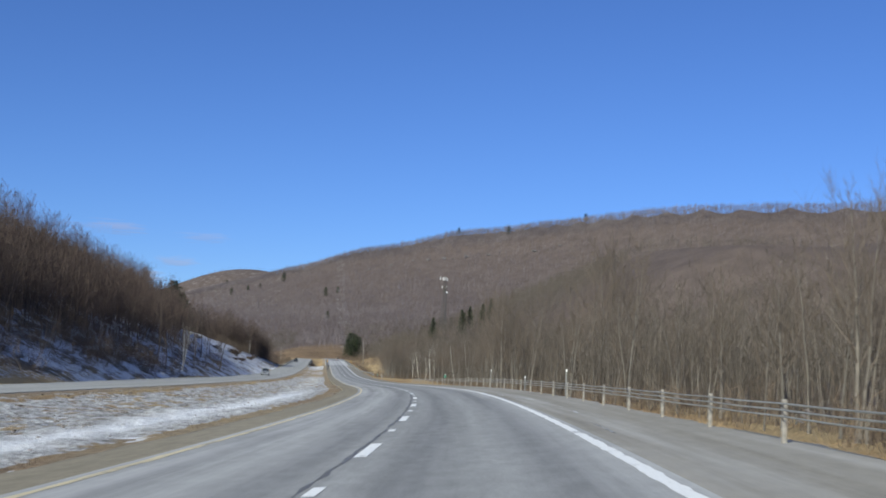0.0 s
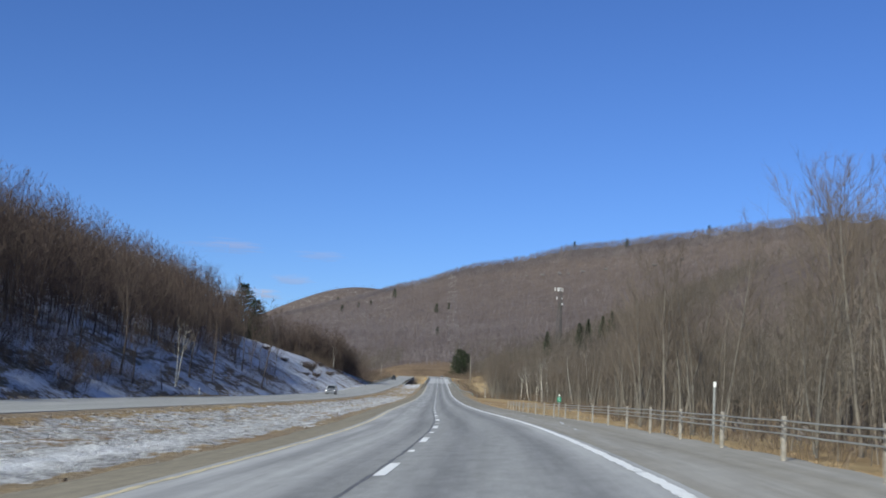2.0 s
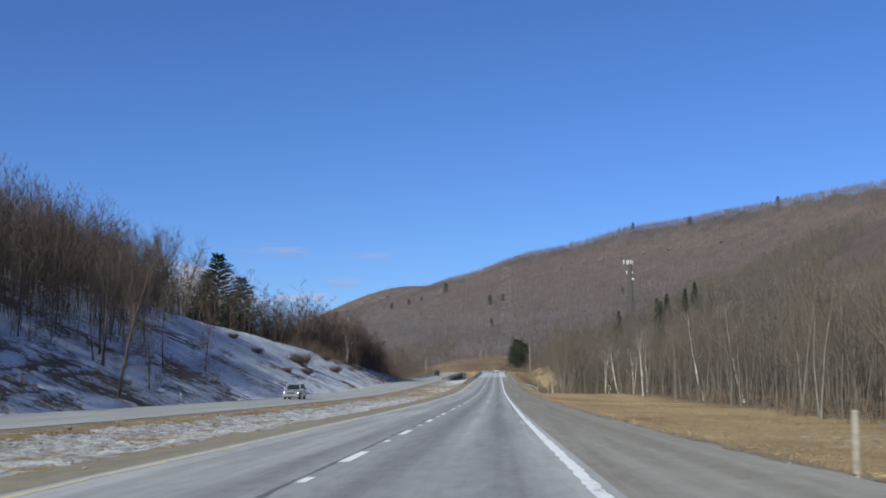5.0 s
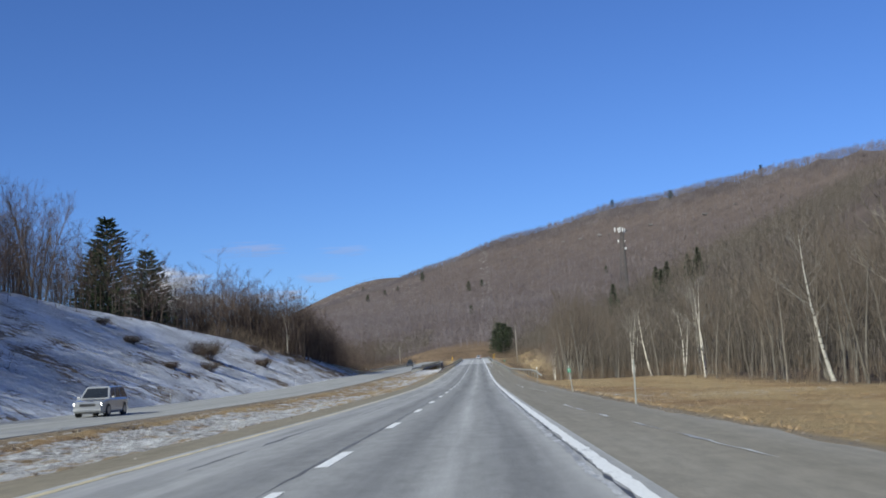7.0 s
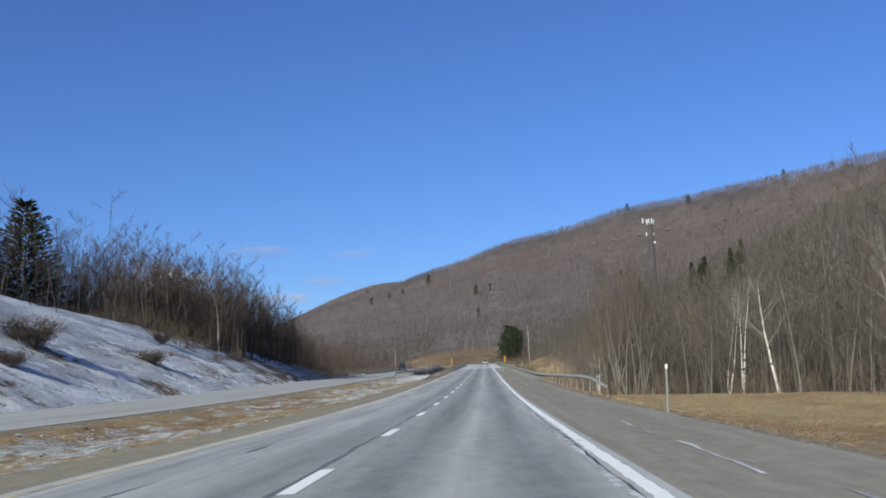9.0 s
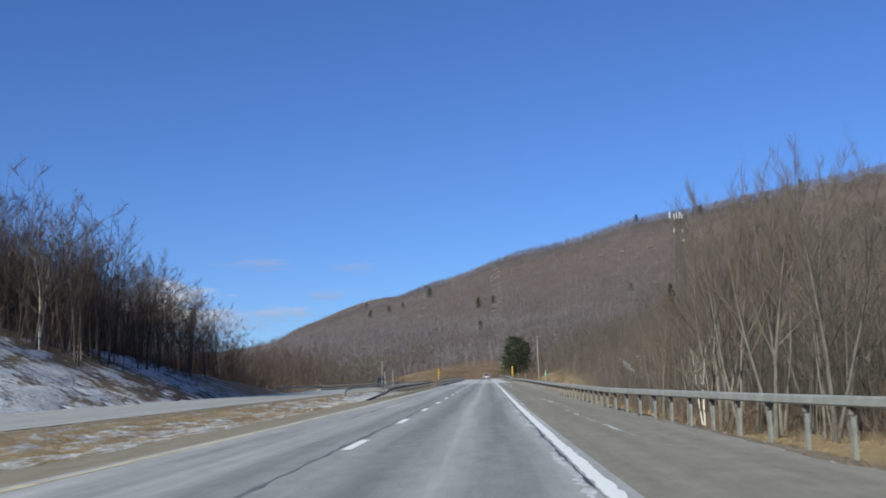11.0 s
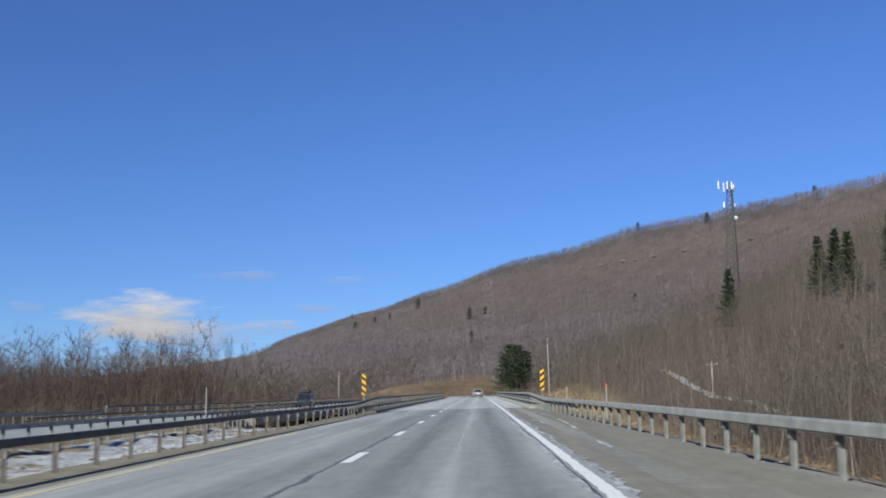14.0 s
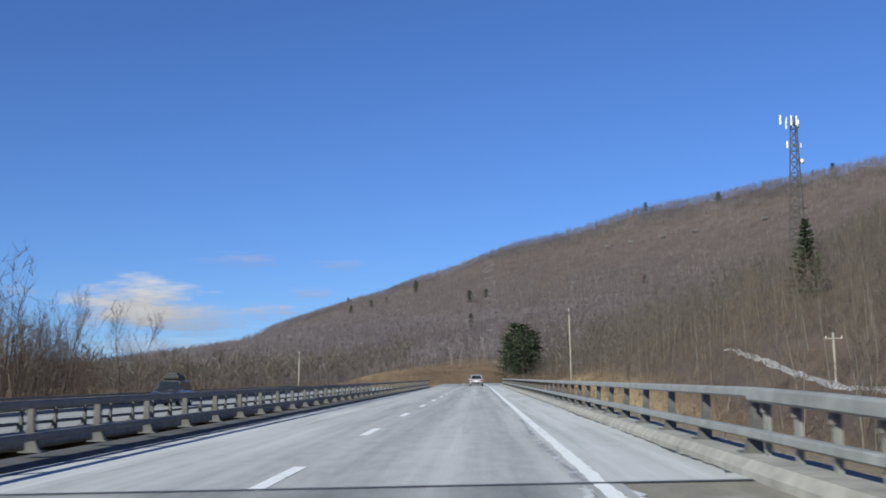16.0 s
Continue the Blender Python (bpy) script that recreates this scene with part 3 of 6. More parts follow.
def salt_mask(X, Y):
    mid = 0.5 * (dash_line(Y) + right_line(Y))
    edge = np.exp(-((X - right_line(Y)) / 0.6) ** 2)
    left = smooth(dash_line(Y) - X, 0.2, 1.6) * 0.55 + 0.5 * np.exp(-((X - left_line(Y)) / 0.8) ** 2)
    return np.clip(edge * 0.9 + left + 0.9 * np.exp(-((X - mid) / 0.2) ** 2) * smooth(Y, 150, 200) + 0.15, 0, 1)


def lanes(y):
    a, b = float(left_line(y)) - 0.25, float(right_line(y)) + 0.22
    return np.linspace(a, b, 30)


def deck_lanes(y):
    return np.linspace(float(path_x(y)) - 7.35, float(path_x(y)) + 3.8, 36)


road = ribbon("road", road_ys, lanes, surface, ASPHALT, 0.45, {"wheel": wheel_mask, "salt": salt_mask})
tagged(road, "worn grey asphalt carriageway with wheel paths and salt stains", "road", kind="structure")
deck = ribbon("bridge_deck", deck_ys, deck_lanes, surface, DECK, 0.9, {"wheel": wheel_mask, "salt": lambda X, Y: 0.35 + salt_mask(X, Y) + 0.9 * smooth(X - right_line(Y), 0.1, 0.5)})
tagged(deck, "pale salt-bleached concrete bridge deck", "bridge deck", kind="structure")
crest = ribbon("road", beyond_ys, lambda y: np.linspace(float(path_x(y)) - 6.6, float(path_x(y)) + 4.6, 16), surface, ASPHALT, 0.45, {"wheel": wheel_mask, "salt": salt_mask})
tagged(crest, "grey asphalt carriageway climbing over a crest", "road", kind="structure")


def shoulder_right(y):
    a, b = float(right_line(y)) + 0.22, float(path_x(y)) + lerp(y, [100, 150, 350, 440, 480], [4.75, 4.4, 4.35, 4.2, 3.8]) + 0.14 * float(rough_noise(y, 0.3, 1.7, 31)) + 0.08 * float(rough_noise(y, 0.3, 0.9, 32))
    return np.linspace(a, b, 8)


def shoulder_left(y):
    a, b = float(left_line(y)) - 1.6 + 0.16 * float(rough_noise(y, 0.7, 1.9, 33)) + 0.08 * float(rough_noise(y, 0.7, 0.9, 34)), float(left_line(y)) - 0.25
    return np.linspace(a, b, 4)


edge_ys = np.concatenate([np.arange(-60, 500, 0.8), [499.6]])
sr = ribbon("shoulder_right", edge_ys, shoulder_right, lambda X, Y: surface(X, Y) - 0.006, SHOULDER, 0.45, {"wheel": lambda X, Y: 0 * X, "salt": lambda X, Y: lerp(Y, [150, 210], [0.4, 0.06]) + 0.7 * np.exp(-((X - right_line(Y) - 0.9) / 0.5) ** 2) * lerp(Y, [140, 200], [1, 0.12]) + 0.35 * smooth(X - path_x(Y), 3.6, 4.4)})
tagged(sr, "dusty brown-grey asphalt hard shoulder", "road shoulder", kind="structure")
sl = ribbon("shoulder_left", edge_ys, shoulder_left, lambda X, Y: surface(X, Y) - 0.006, SHOULDER_LEFT, 0.45, {"wheel": lambda X, Y: 0 * X, "salt": lambda X, Y: 0.1 + 0 * X})
tagged(sl, "narrow dusty asphalt shoulder beside the median", "road shoulder", kind="structure")
opp_ys = np.concatenate([np.arange(-60, 505, 3.0), np.arange(505, 640, 3.0), np.arange(640, 800, 4.0)])
opp = ribbon("opposite_road", opp_ys, lambda y: np.linspace(float(opp_far(y)), float(opp_near(y)), 16), lambda X, Y: opp_z(Y) + lerp(Y, [75, 150], [0.03, 0.0]) * (X - opp_near(Y)), OPPOSITE, 0.5,
             {"wheel": lambda X, Y: 0.5 * np.exp(-((X - opp_near(Y) + 3.2) / 0.9) ** 2), "salt": lambda X, Y: 0.5 + 0 * X})
tagged(opp, "pale grey opposite carriageway beyond the median", "road", kind="structure")


def stripe(name, ys, centre, width, material, label, lift=0.004, height=surface, rag=0.0):
    """A painted or tarred strip, its two edges broken by rag."""
    r = np.random.RandomState(len(name))

    def sides(y):
        a, b = r.normal(0, rag, 2) if rag else (0.0, 0.0)
        return [float(centre(y)) - max(width / 2 + a, 0.004), float(centre(y)) + max(width / 2 + b, 0.004)]
    ob = ribbon(name, ys, sides, lambda X, Y: height(X, Y) + lift, material)
    return tagged(ob, label, "road marking", kind="structure")


line_ys = np.arange(-60, 806, 0.3)
stripe("edge_line", line_ys, right_line, 0.175, WHITE_PAINT, "worn solid white edge line on asphalt", rag=0.011)
stripe("median_line", np.arange(-60, 462, 0.6), left_line, 0.15, YELLOW_PAINT, "faded yellow edge line beside the median", rag=0.018)
stripe("joint_seam", np.arange(-60, 499, 0.7), lambda y: dash_line(y) - 0.15 + 0.014 * rough_noise(y, 0.2, 5.0, 41), 0.06, SEAM, "dark ragged seam between the lanes", 0.003, rag=0.03)
stripe("edge_crack", np.arange(205, 499, 0.5), lambda y: right_line(y) - 0.145 + 0.04 * rough_noise(y, 0.2, 4.0, 42), 0.016, TAR, "dark ragged crack along the white edge line", 0.0032, rag=0.018)
stripe("edge_salt", np.arange(190, 640, 0.18), lambda y: right_line(y) - 0.22 + 0.05 * rough_noise(y, 0.6, 2.0, 43), 0.09, SALT_CRUST, "crumbling salt crust beside the white edge line", 0.002, rag=0.032)
stripe("edge_salt", np.arange(380, 499, 0.2), lambda y: right_line(y) + 0.26 + 0.08 * rough_noise(y, 0.6, 2.4, 44), 0.05, SALT_CRUST, "crumbling salt crust beside the white edge line", 0.002, rag=0.05)


def dash_mark(y0, length, wide, label):
    ob = ribbon("lane_dash", np.linspace(y0, y0 + length, 4), lambda y: [float(dash_line(y)) - wide / 2, float(dash_line(y)) + wide / 2], lambda X, Y: surface(X, Y) + 0.005, WHITE_PAINT)
    tagged(ob, label, "road marking", "lane dashes")


for k in range(-5, 68):
    mid = 17.9 + 12.33 * k if k < 8 else 116.6 + 11.385 * (k - 8)
    mid -= 2.6 * float(smooth(mid, 492, 502))
    dash_mark(mid - 1.6, 3.2, 0.19, "short white lane dash painted on asphalt")
    if k < 18:
        dash_mark(mid + 5.6, 0.9, 0.14, "worn stub of an old lane dash")


# ---- trees: templates as plain arrays ----


class Growth:
    """Collects tapered tubes and slivers of a plant."""

    def __init__(self):
        self.v, self.f = [], []

    def tube(self, pts, radii, sides):
        base = len(self.v)
        for i, (p, r) in enumerate(zip(pts, radii)):
            d = (pts[min(i + 1, len(pts) - 1)] - pts[max(i - 1, 0)]).normalized()
            a = d.orthogonal().normalized()
            b = d.cross(a)
            for k in range(sides):
                w = 2 * math.pi * k / sides
                self.v.append(p + (a * math.cos(w) + b * math.sin(w)) * r)
        for i in range(len(pts) - 1):
            for k in range(sides):
                p, q = base + i * sides + k, base + i * sides + (k + 1) % sides
                self.f.append((p, q, q + sides))
                self.f.append((p, q + sides, p + sides))

    def sliver(self, a, b, w, rng):
        d = (b - a)
        s = d.cross(Vector((rng.uniform(-1, 1), rng.uniform(-1, 1), rng.uniform(-1, 1)))).normalized() * w
        n = len(self.v)
        self.v += [a - s, a + s, b]
        self.f.append((n, n + 1, n + 2))

    def arrays(self):
        return np.array([tuple(v) for v in self.v], np.float32), np.array(self.f, np.int32)


def bend_line(start, direction, length, n, wander, up, rng):
    pts, d = [start.copy()], direction.normalized()
    for _ in range(n):
        d = (d + Vector((rng.uniform(-1, 1), rng.uniform(-1, 1), rng.uniform(-1, 1))) * wander + Vector((0, 0, up))).normalized()
        pts.append(pts[-1] + d * (length / n))
    return pts


def bare_tree(seed, height, girth=0.17, limbs=15, clear=0.35, spread=0.34, twigs=9, lean=0.0, fork=False, rise=(0.9, 2.3)):
    """A leafless broadleaf tree: trunk, and a crown of ascending limbs that fan out into branches and fine twigs."""
    rng = random.Random(seed)
    trunk, crown = Growth(), Growth()
    stems = [(Vector((0, 0, -0.4)), Vector((lean + rng.uniform(-0.06, 0.06), rng.uniform(-0.07, 0.07), 1)), height, girth)]
    if fork:
        stems.append((Vector((0.1, 0.05, 0.2)), Vector((lean + rng.uniform(0.08, 0.2), rng.uniform(-0.12, 0.12), 1)), height * 0.88, girth * 0.75))
    for p0, d0, h, g in stems:
        line = bend_line(p0, d0, h * 0.9 + 0.4, 9, 0.075, 0.04, rng)
        trunk.tube(line, [g * (1 - 0.94 * (i / 9) ** 0.85) * (1.35 if i == 0 else 1) for i in range(10)], 6)
        for k in range(limbs):
            s = clear + (1 - clear) * (k + rng.random()) / limbs * 0.98
            i = min(int(s * 9), 8)
            p = line[i].lerp(line[i + 1], s * 9 - i)
            a = rng.uniform(0, 2 * math.pi)
            d = Vector((math.cos(a), math.sin(a), rng.uniform(*rise)))
            q = (s - clear) / (1 - clear)
            ln = h * spread * rng.uniform(0.65, 1.15) * (1.25 - 0.8 * q)
            r = max(g * (1 - 0.88 * s) * 0.42, 0.012)
            limb = bend_line(p, d, ln, 5, 0.10, 0.05, rng)
            crown.tube(limb, [r * (1 - 0.85 * j / 5) for j in range(6)], 3)
            for _ in range(6):
                w = rng.uniform(0.2, 1.0)
                j = min(int(w * 5), 4)
                bp = limb[j].lerp(limb[j + 1], w * 5 - j)
                bd = (limb[j + 1] - limb[j]).normalized() + Vector((rng.uniform(-1, 1), rng.uniform(-1, 1), rng.uniform(-0.2, 0.7))) * 0.6
                bl = ln * rng.uniform(0.28, 0.5)
                br = bend_line(bp, bd, bl, 2, 0.16, 0.10, rng)
                for c0, c1 in zip(br, br[1:]):
                    crown.sliver(c0, c1 + (c1 - c0) * 0.2, max(r * 0.26, 0.008), rng)
                for _ in range(twigs):
                    w = rng.uniform(0.15, 2.0)
                    j2 = min(int(w), 1)
                    tp = br[j2].lerp(br[j2 + 1], w - j2)
                    td = (br[2] - br[0]).normalized() + Vector((rng.uniform(-1, 1), rng.uniform(-1, 1), rng.uniform(-0.3, 0.8))) * 0.75
                    crown.sliver(tp, tp + td.normalized() * bl * rng.uniform(0.35, 0.85), 0.0052, rng)
    return trunk.arrays(), crown.arrays()


def wood_tree(seed, height, width=0.05, limbs=11, twigs=9, fine=0.011, low=0.16, bends=4):
    """A forest tree: slim wandering stem and a crown of rising boughs with many fine twigs."""
    rng = random.Random(seed)
    g = Growth()
    line = bend_line(Vector((0, 0, -0.4)), Vector((rng.uniform(-0.12, 0.12), rng.uniform(-0.12, 0.12), 1)), height, bends, 0.09, 0.06, rng)
    g.tube(line, [width * (1 - 0.9 * i / bends) for i in range(bends + 1)], 3)
    for k in range(limbs):
        s = low + (0.99 - low) * (k + rng.random()) / limbs
        i = min(int(s * bends), bends - 1)
        p = line[i].lerp(line[i + 1], s * bends - i)
        a = rng.uniform(0, 2 * math.pi)
        d = Vector((math.cos(a), math.sin(a), rng.uniform(0.3, 1.7))).normalized()
        ln = height * rng.uniform(0.2, 0.36) * (1.15 - 0.7 * s)
        m = p + d * ln * 0.55
        e = m + (d + Vector((rng.uniform(-0.3, 0.3), rng.uniform(-0.3, 0.3), 0.35))).normalized() * ln * 0.5
        g.sliver(p, m, width * 0.3, rng)
        g.sliver(m, e, width * 0.2, rng)
        for _ in range(twigs):
            t = rng.uniform(0.15, 1.0)
            q = p.lerp(m, t * 2) if t < 0.5 else m.lerp(e, t * 2 - 1)
            g.sliver(q, q + (d + Vector((rng.uniform(-1, 1), rng.uniform(-1, 1), rng.uniform(-0.3, 0.9))) * 0.95).normalized() * ln * rng.uniform(0.3, 0.65), fine, rng)
    return g.arrays()


def lump(seed):
    """A small broken clod."""
    rng = random.Random(seed)
    bm = bmesh.new()
    bmesh.ops.create_icosphere(bm, subdivisions=1, radius=1.0)
    for v in bm.verts:
        v.co = Vector((v.co.x * rng.uniform(0.6, 1.3), v.co.y * rng.uniform(0.6, 1.3), v.co.z * rng.uniform(0.35, 0.8)))
    bm.verts.ensure_lookup_table()
    out = np.array([tuple(v.co) for v in bm.verts], np.float32), np.array([[v.index for v in f.verts] for f in bm.faces], np.int32)
    bm.free()
    return out


def far_stem(seed, boughs=8, lo=0.12, hi=0.26):
    """A bare tree seen from a kilometre: a few upright slivers."""
    rng = random.Random(seed)
    g = Growth()
    h = 13.0
    g.sliver(Vector((0, 0, -1)), Vector((rng.uniform(-1.2, 1.2), rng.uniform(-1, 1), h)), 0.6 * hi, rng)
    for k in range(boughs):
        z = h * rng.uniform(0.3, 0.8)
        a = rng.uniform(0, 2 * math.pi)
        r = rng.uniform(1.5, 4.2)
        g.sliver(Vector((0, 0, z)), Vector((math.cos(a) * r, math.sin(a) * r, min(h, z + rng.uniform(0.8, 4.0)))), rng.uniform(lo, hi), rng)
    return g.arrays()


def conifer(seed, height, spread=0.26, tiers=22, bare=0.12, per=9, taper=0.8):
    """A pine or fir: trunk and whorls of boughs, each a flat spray of small needle tufts, with gaps between the whorls."""
    rng = random.Random(seed)
    trunk, crown = Growth(), Growth()
    line = bend_line(Vector((0, 0, -0.4)), Vector((0, 0, 1)), height + 0.4, 5, 0.015, 0.02, rng)
    trunk.tube(line, [0.014 * height * (1 - 0.92 * i / 5) for i in range(6)], 7)
    for t in range(tiers):
        s = bare + (0.985 - bare) * (t + 0.35 * rng.random()) / tiers
        full = height * spread * (1 - s) ** taper * (0.6 + 0.4 * min(1, (s - bare) * 7 + 0.3)) * rng.uniform(0.82, 1.1) + 0.012 * height
        for k in range(per):
            a = 2 * math.pi * (k + rng.random()) / per
            ln = full * rng.uniform(0.6, 1.12)
            d = Vector((math.cos(a), math.sin(a), rng.uniform(-0.05, 0.22) + 0.35 * s))
            p = Vector((0, 0, s * height))
            e = p + d * ln
            crown.sliver(p, e, 0.03, rng)
            for _ in range(int(7 + 17 * ln / (height * spread))):
                w = rng.uniform(0.22, 1.02)
                q = p.lerp(e, w)
                side = Vector((-d.y, d.x, 0)) * rng.uniform(-1, 1)
                sd = (d * 0.7 + side + Vector((0, 0, rng.uniform(-0.15, 0.45)))).normalized()
                crown.sliver(q, q + sd * rng.uniform(0.03, 0.065) * height * (1.15 - 0.4 * w), 0.0088 * height, rng)
    return trunk.arrays(), crown.arrays()


def shrub(seed, height, stems=10, twigs=5):
    rng = random.Random(seed)
    g = Growth()
    for _ in range(stems):
        a, r = rng.uniform(0, 2 * math.pi), rng.uniform(0, 0.3) * height
        p = Vector((math.cos(a) * r, math.sin(a) * r, -0.1))
        e = p + Vector((math.cos(a) * rng.uniform(0.1, 0.6), math.sin(a) * rng.uniform(0.1, 0.6), rng.uniform(0.6, 1.1))) * height
        g.sliver(p, e, 0.012, rng)
        for _ in range(twigs):
            q = p.lerp(e, rng.uniform(0.3, 0.95))
            g.sliver(q, q + Vector((rng.uniform(-1, 1), rng.uniform(-1, 1), rng.uniform(0.2, 1.2))).normalized() * height * rng.uniform(0.18, 0.42), 0.010, rng)
    return g.arrays()


def scatter(name, templates, places, material, rng):
    """Joins many plants into one mesh. places: rows of x, y, z, scale."""
    vs, fs, base = [], [], 0
    places = np.asarray(places, float)
    pick = rng.randint(0, len(templates), len(places))
    turn = rng.uniform(0, 2 * math.pi, len(places))
    for k, (tv, tf) in enumerate(templates):
        sel = places[pick == k]
        if not len(sel):
            continue
        c, s = np.cos(turn[pick == k])[:, None], np.sin(turn[pick == k])[:, None]
        sc = sel[:, 3:4]
        x = (tv[None, :, 0] * c - tv[None, :, 1] * s) * sc + sel[:, 0:1]
        y = (tv[None, :, 0] * s + tv[None, :, 1] * c) * sc + sel[:, 1:2]
        z = tv[None, :, 2] * sc + sel[:, 2:3]
        vs.append(np.stack([x, y, z], -1).reshape(-1, 3))
        fs.append((tf[None] + (np.arange(len(sel)) * len(tv))[:, None, None]).reshape(-1, 3) + base)
        base += len(sel) * len(tv)
    return new(name, mesh_of(name, np.concatenate(vs), np.concatenate(fs), material))

rs = np.random.RandomState(7)


# ---- the wooded mountain and the far woods ----
def spots(n, x0, x1, y0, y1, keep, seed, lo=0.7, hi=1.2):
    r = np.random.RandomState(seed)
    X, Y = r.uniform(x0, x1, n), r.uniform(y0, y1, n)
    ok = keep(X, Y)
    X, Y = X[ok], Y[ok]
    return np.stack([X, Y, ground_z(X, Y), r.uniform(lo, hi, len(X))], 1)


def off_road(X, Y, right=7.0, left=2.0):
    Yc = np.clip(Y, -60, 740)
    return (X > path_x(Yc) + right) | (X < opp_far(Yc) - left)


far_templates = [far_stem(k) for k in range(10)]
places = spots(86000, -800, 900, 930, 2480, lambda X, Y: (mountain(X, Y) > 8) & (Y + 0.6 * X > 930) & (np.abs(np.arctan2(X, Y - 150)) < 0.62), 21, 0.38, 0.8)
tagged(scatter("mountain_woods", far_templates, places, HAZED_WOOD, rs), "leafless brown hardwood forest covering the mountain", "forest", kind="stuff")
ridge_t = np.random.RandomState(24).uniform(2, 10.2, 20000)
ridge_x = np.interp(ridge_t, np.arange(len(RIDGE)), RIDGE[:, 0]) + np.random.RandomState(25).uniform(-40, 14, 20000)
ridge_y = np.interp(ridge_t, np.arange(len(RIDGE)), RIDGE[:, 1]) + np.random.RandomState(26).uniform(-40, 14, 20000)
places = np.stack([ridge_x, ridge_y, ground_z(ridge_x, ridge_y), np.random.RandomState(27).uniform(0.38, 0.8, 20000)], 1)
tagged(scatter("ridge_woods", far_templates, places, HAZED_WOOD, rs), "bare trees along the mountain's crest", "forest", kind="stuff")
places = spots(9000, -420, 330, 720, 1150, lambda X, Y: off_road(X, Y, 12, 8) & ((Y > 905) | (np.abs(X) > 45) | (X > 16)) & (X > -320 - 0 * Y) & ((X < 20) | (Y > 760)), 22, 0.6, 1.0)
tagged(scatter("valley_woods", [far_stem(30 + k, 18, 0.035, 0.10) for k in range(8)], places, NEAR_WOOD, rs), "leafless woods at the foot of the mountain", "forest", kind="stuff")
places = spots(9000, -1100, 200, 1900, 4300, lambda X, Y: (np.arctan2(X, Y - 400) > -0.62) & (mountain(X, Y) < 30), 23, 0.5, 0.85)
tagged(scatter("distant_woods", far_templates, places, HAZED_WOOD, rs), "bare woods on the distant hills", "forest", kind="stuff")


# ---- woods beside the road ----
def right_edge(y):
    """Where the wood begins on the right, from the line driven."""
    return lerp(y, [0, 100, 145, 190, 250, 350, 385, 420, 470, 540, 600], [13.0, 11.0, 13.5, 18.0, 22.0, 21.5, 14.0, 13.0, 19.0, 22.0, 20.0])


stems = [wood_tree(40 + k, h, w, 11, 10, 0.010, 0.22) for k, (h, w) in enumerate(((11.0, 0.05), (9.5, 0.038), (12.0, 0.055), (8.0, 0.034), (6.0, 0.03), (10.5, 0.042), (8.5, 0.04), (11.5, 0.046)))]
hill_stems = [wood_tree(240 + k, h, w, 11, 12, 0.015, 0.24, 3) for k, (h, w) in enumerate(((11.0, 0.055), (9.5, 0.045), (12.0, 0.06), (8.0, 0.04), (10.5, 0.05), (7.0, 0.04)))]

def right_band(a, b):
    def keep(X, Y):
        u = X - path_x(np.clip(Y, -60, 740))
        e = right_edge(Y)
        return (u > e + a) & (u < e + b)
    return keep


near_r = spots(8500, 0, 50, -10, 560, right_band(2.0, 12.0), 31, 0.6, 1.0)
near_r[:, 3] *= lerp(near_r[:, 1], [60, 120], [0.72, 1.0])
deep_r = spots(14000, 8, 90, -10, 560, right_band(12.0, 50.0), 32, 0.75, 1.15)
deep_r[:, 3] *= lerp(deep_r[:, 1], [60, 120, 270, 300, 395, 410, 480, 520], [0.8, 1.0, 1.0, 1.36, 1.36, 1.2, 1.15, 1.0])
slope_r = spots(7600, 14, 190, 520, 800, lambda X, Y: (X > right_edge(Y) + 2) & (X < 40 + (Y - 450) * 0.55) & ~((X > 22) & (X < 46) & (Y > 555) & (Y < 668) & (X * 7.3 % 1 < 0.85)), 33, 0.6, 0.95)
slope_r[:, 3] *= lerp(slope_r[:, 0], [42, 60, 90], [1.0, 0.72, 1.0])
lights = [wood_tree(56 + k, h, w, 9, 6, 0.02, 0.2, 2) for k, (h, w) in enumerate(((11.5, 0.045), (10.0, 0.04), (12.5, 0.055), (9.0, 0.04), (13.0, 0.065)))]
tagged(scatter("deep_woods", lights, deep_r, NEAR_WOOD, rs), "leafless grey-brown woods in depth", "forest", kind="stuff")
tagged(scatter("roadside_woods", stems, near_r, NEAR_WOOD, rs), "dense leafless grey-brown woods behind the verge", "forest", kind="stuff")
tagged(scatter("hillside_woods", lights, slope_r, NEAR_WOOD, rs), "tall bare trees on the steep hillside", "forest", kind="stuff")


def left_hill(X, Y):
    d = opp_far(np.clip(Y, -60, 740)) - X
    start = lerp(Y, [60, 170, 285, 310, 345, 395, 420, 450, 480], [11, 12, 15, 24, 26, 20, 10, 7, 7])
    return (d > start) & (d < start + 15)


def left_back(X, Y):
    d = opp_far(np.clip(Y, -60, 740)) - X
    start = lerp(Y, [60, 170, 285, 310, 345, 395, 420, 450, 480], [11, 12, 15, 24, 26, 20, 10, 7, 7])
    return (d > start + 10) & (d < start + 55)


left_w = spots(12500, -90, -24, 40, 500, left_hill, 34, 0.65, 1.08)
left_b = spots(16000, -120, -30, 40, 500, left_back, 44, 0.75, 1.15)
left_w = np.concatenate([left_w, spots(1700, -70, -30, 412, 505, lambda X, Y: opp_far(Y) - X > lerp(Y, [412, 450], [10, 6]), 53, 0.8, 1.2)])
left_w[:, 3] *= lerp(left_w[:, 1], [285, 330, 410, 440, 465, 485], [1.0, 1.2, 1.25, 1.0, 0.8, 0.6])
left_b[:, 3] *= lerp(left_b[:, 1], [285, 330, 410, 440, 465, 485], [1.0, 1.15, 1.15, 1.0, 0.85, 0.7])
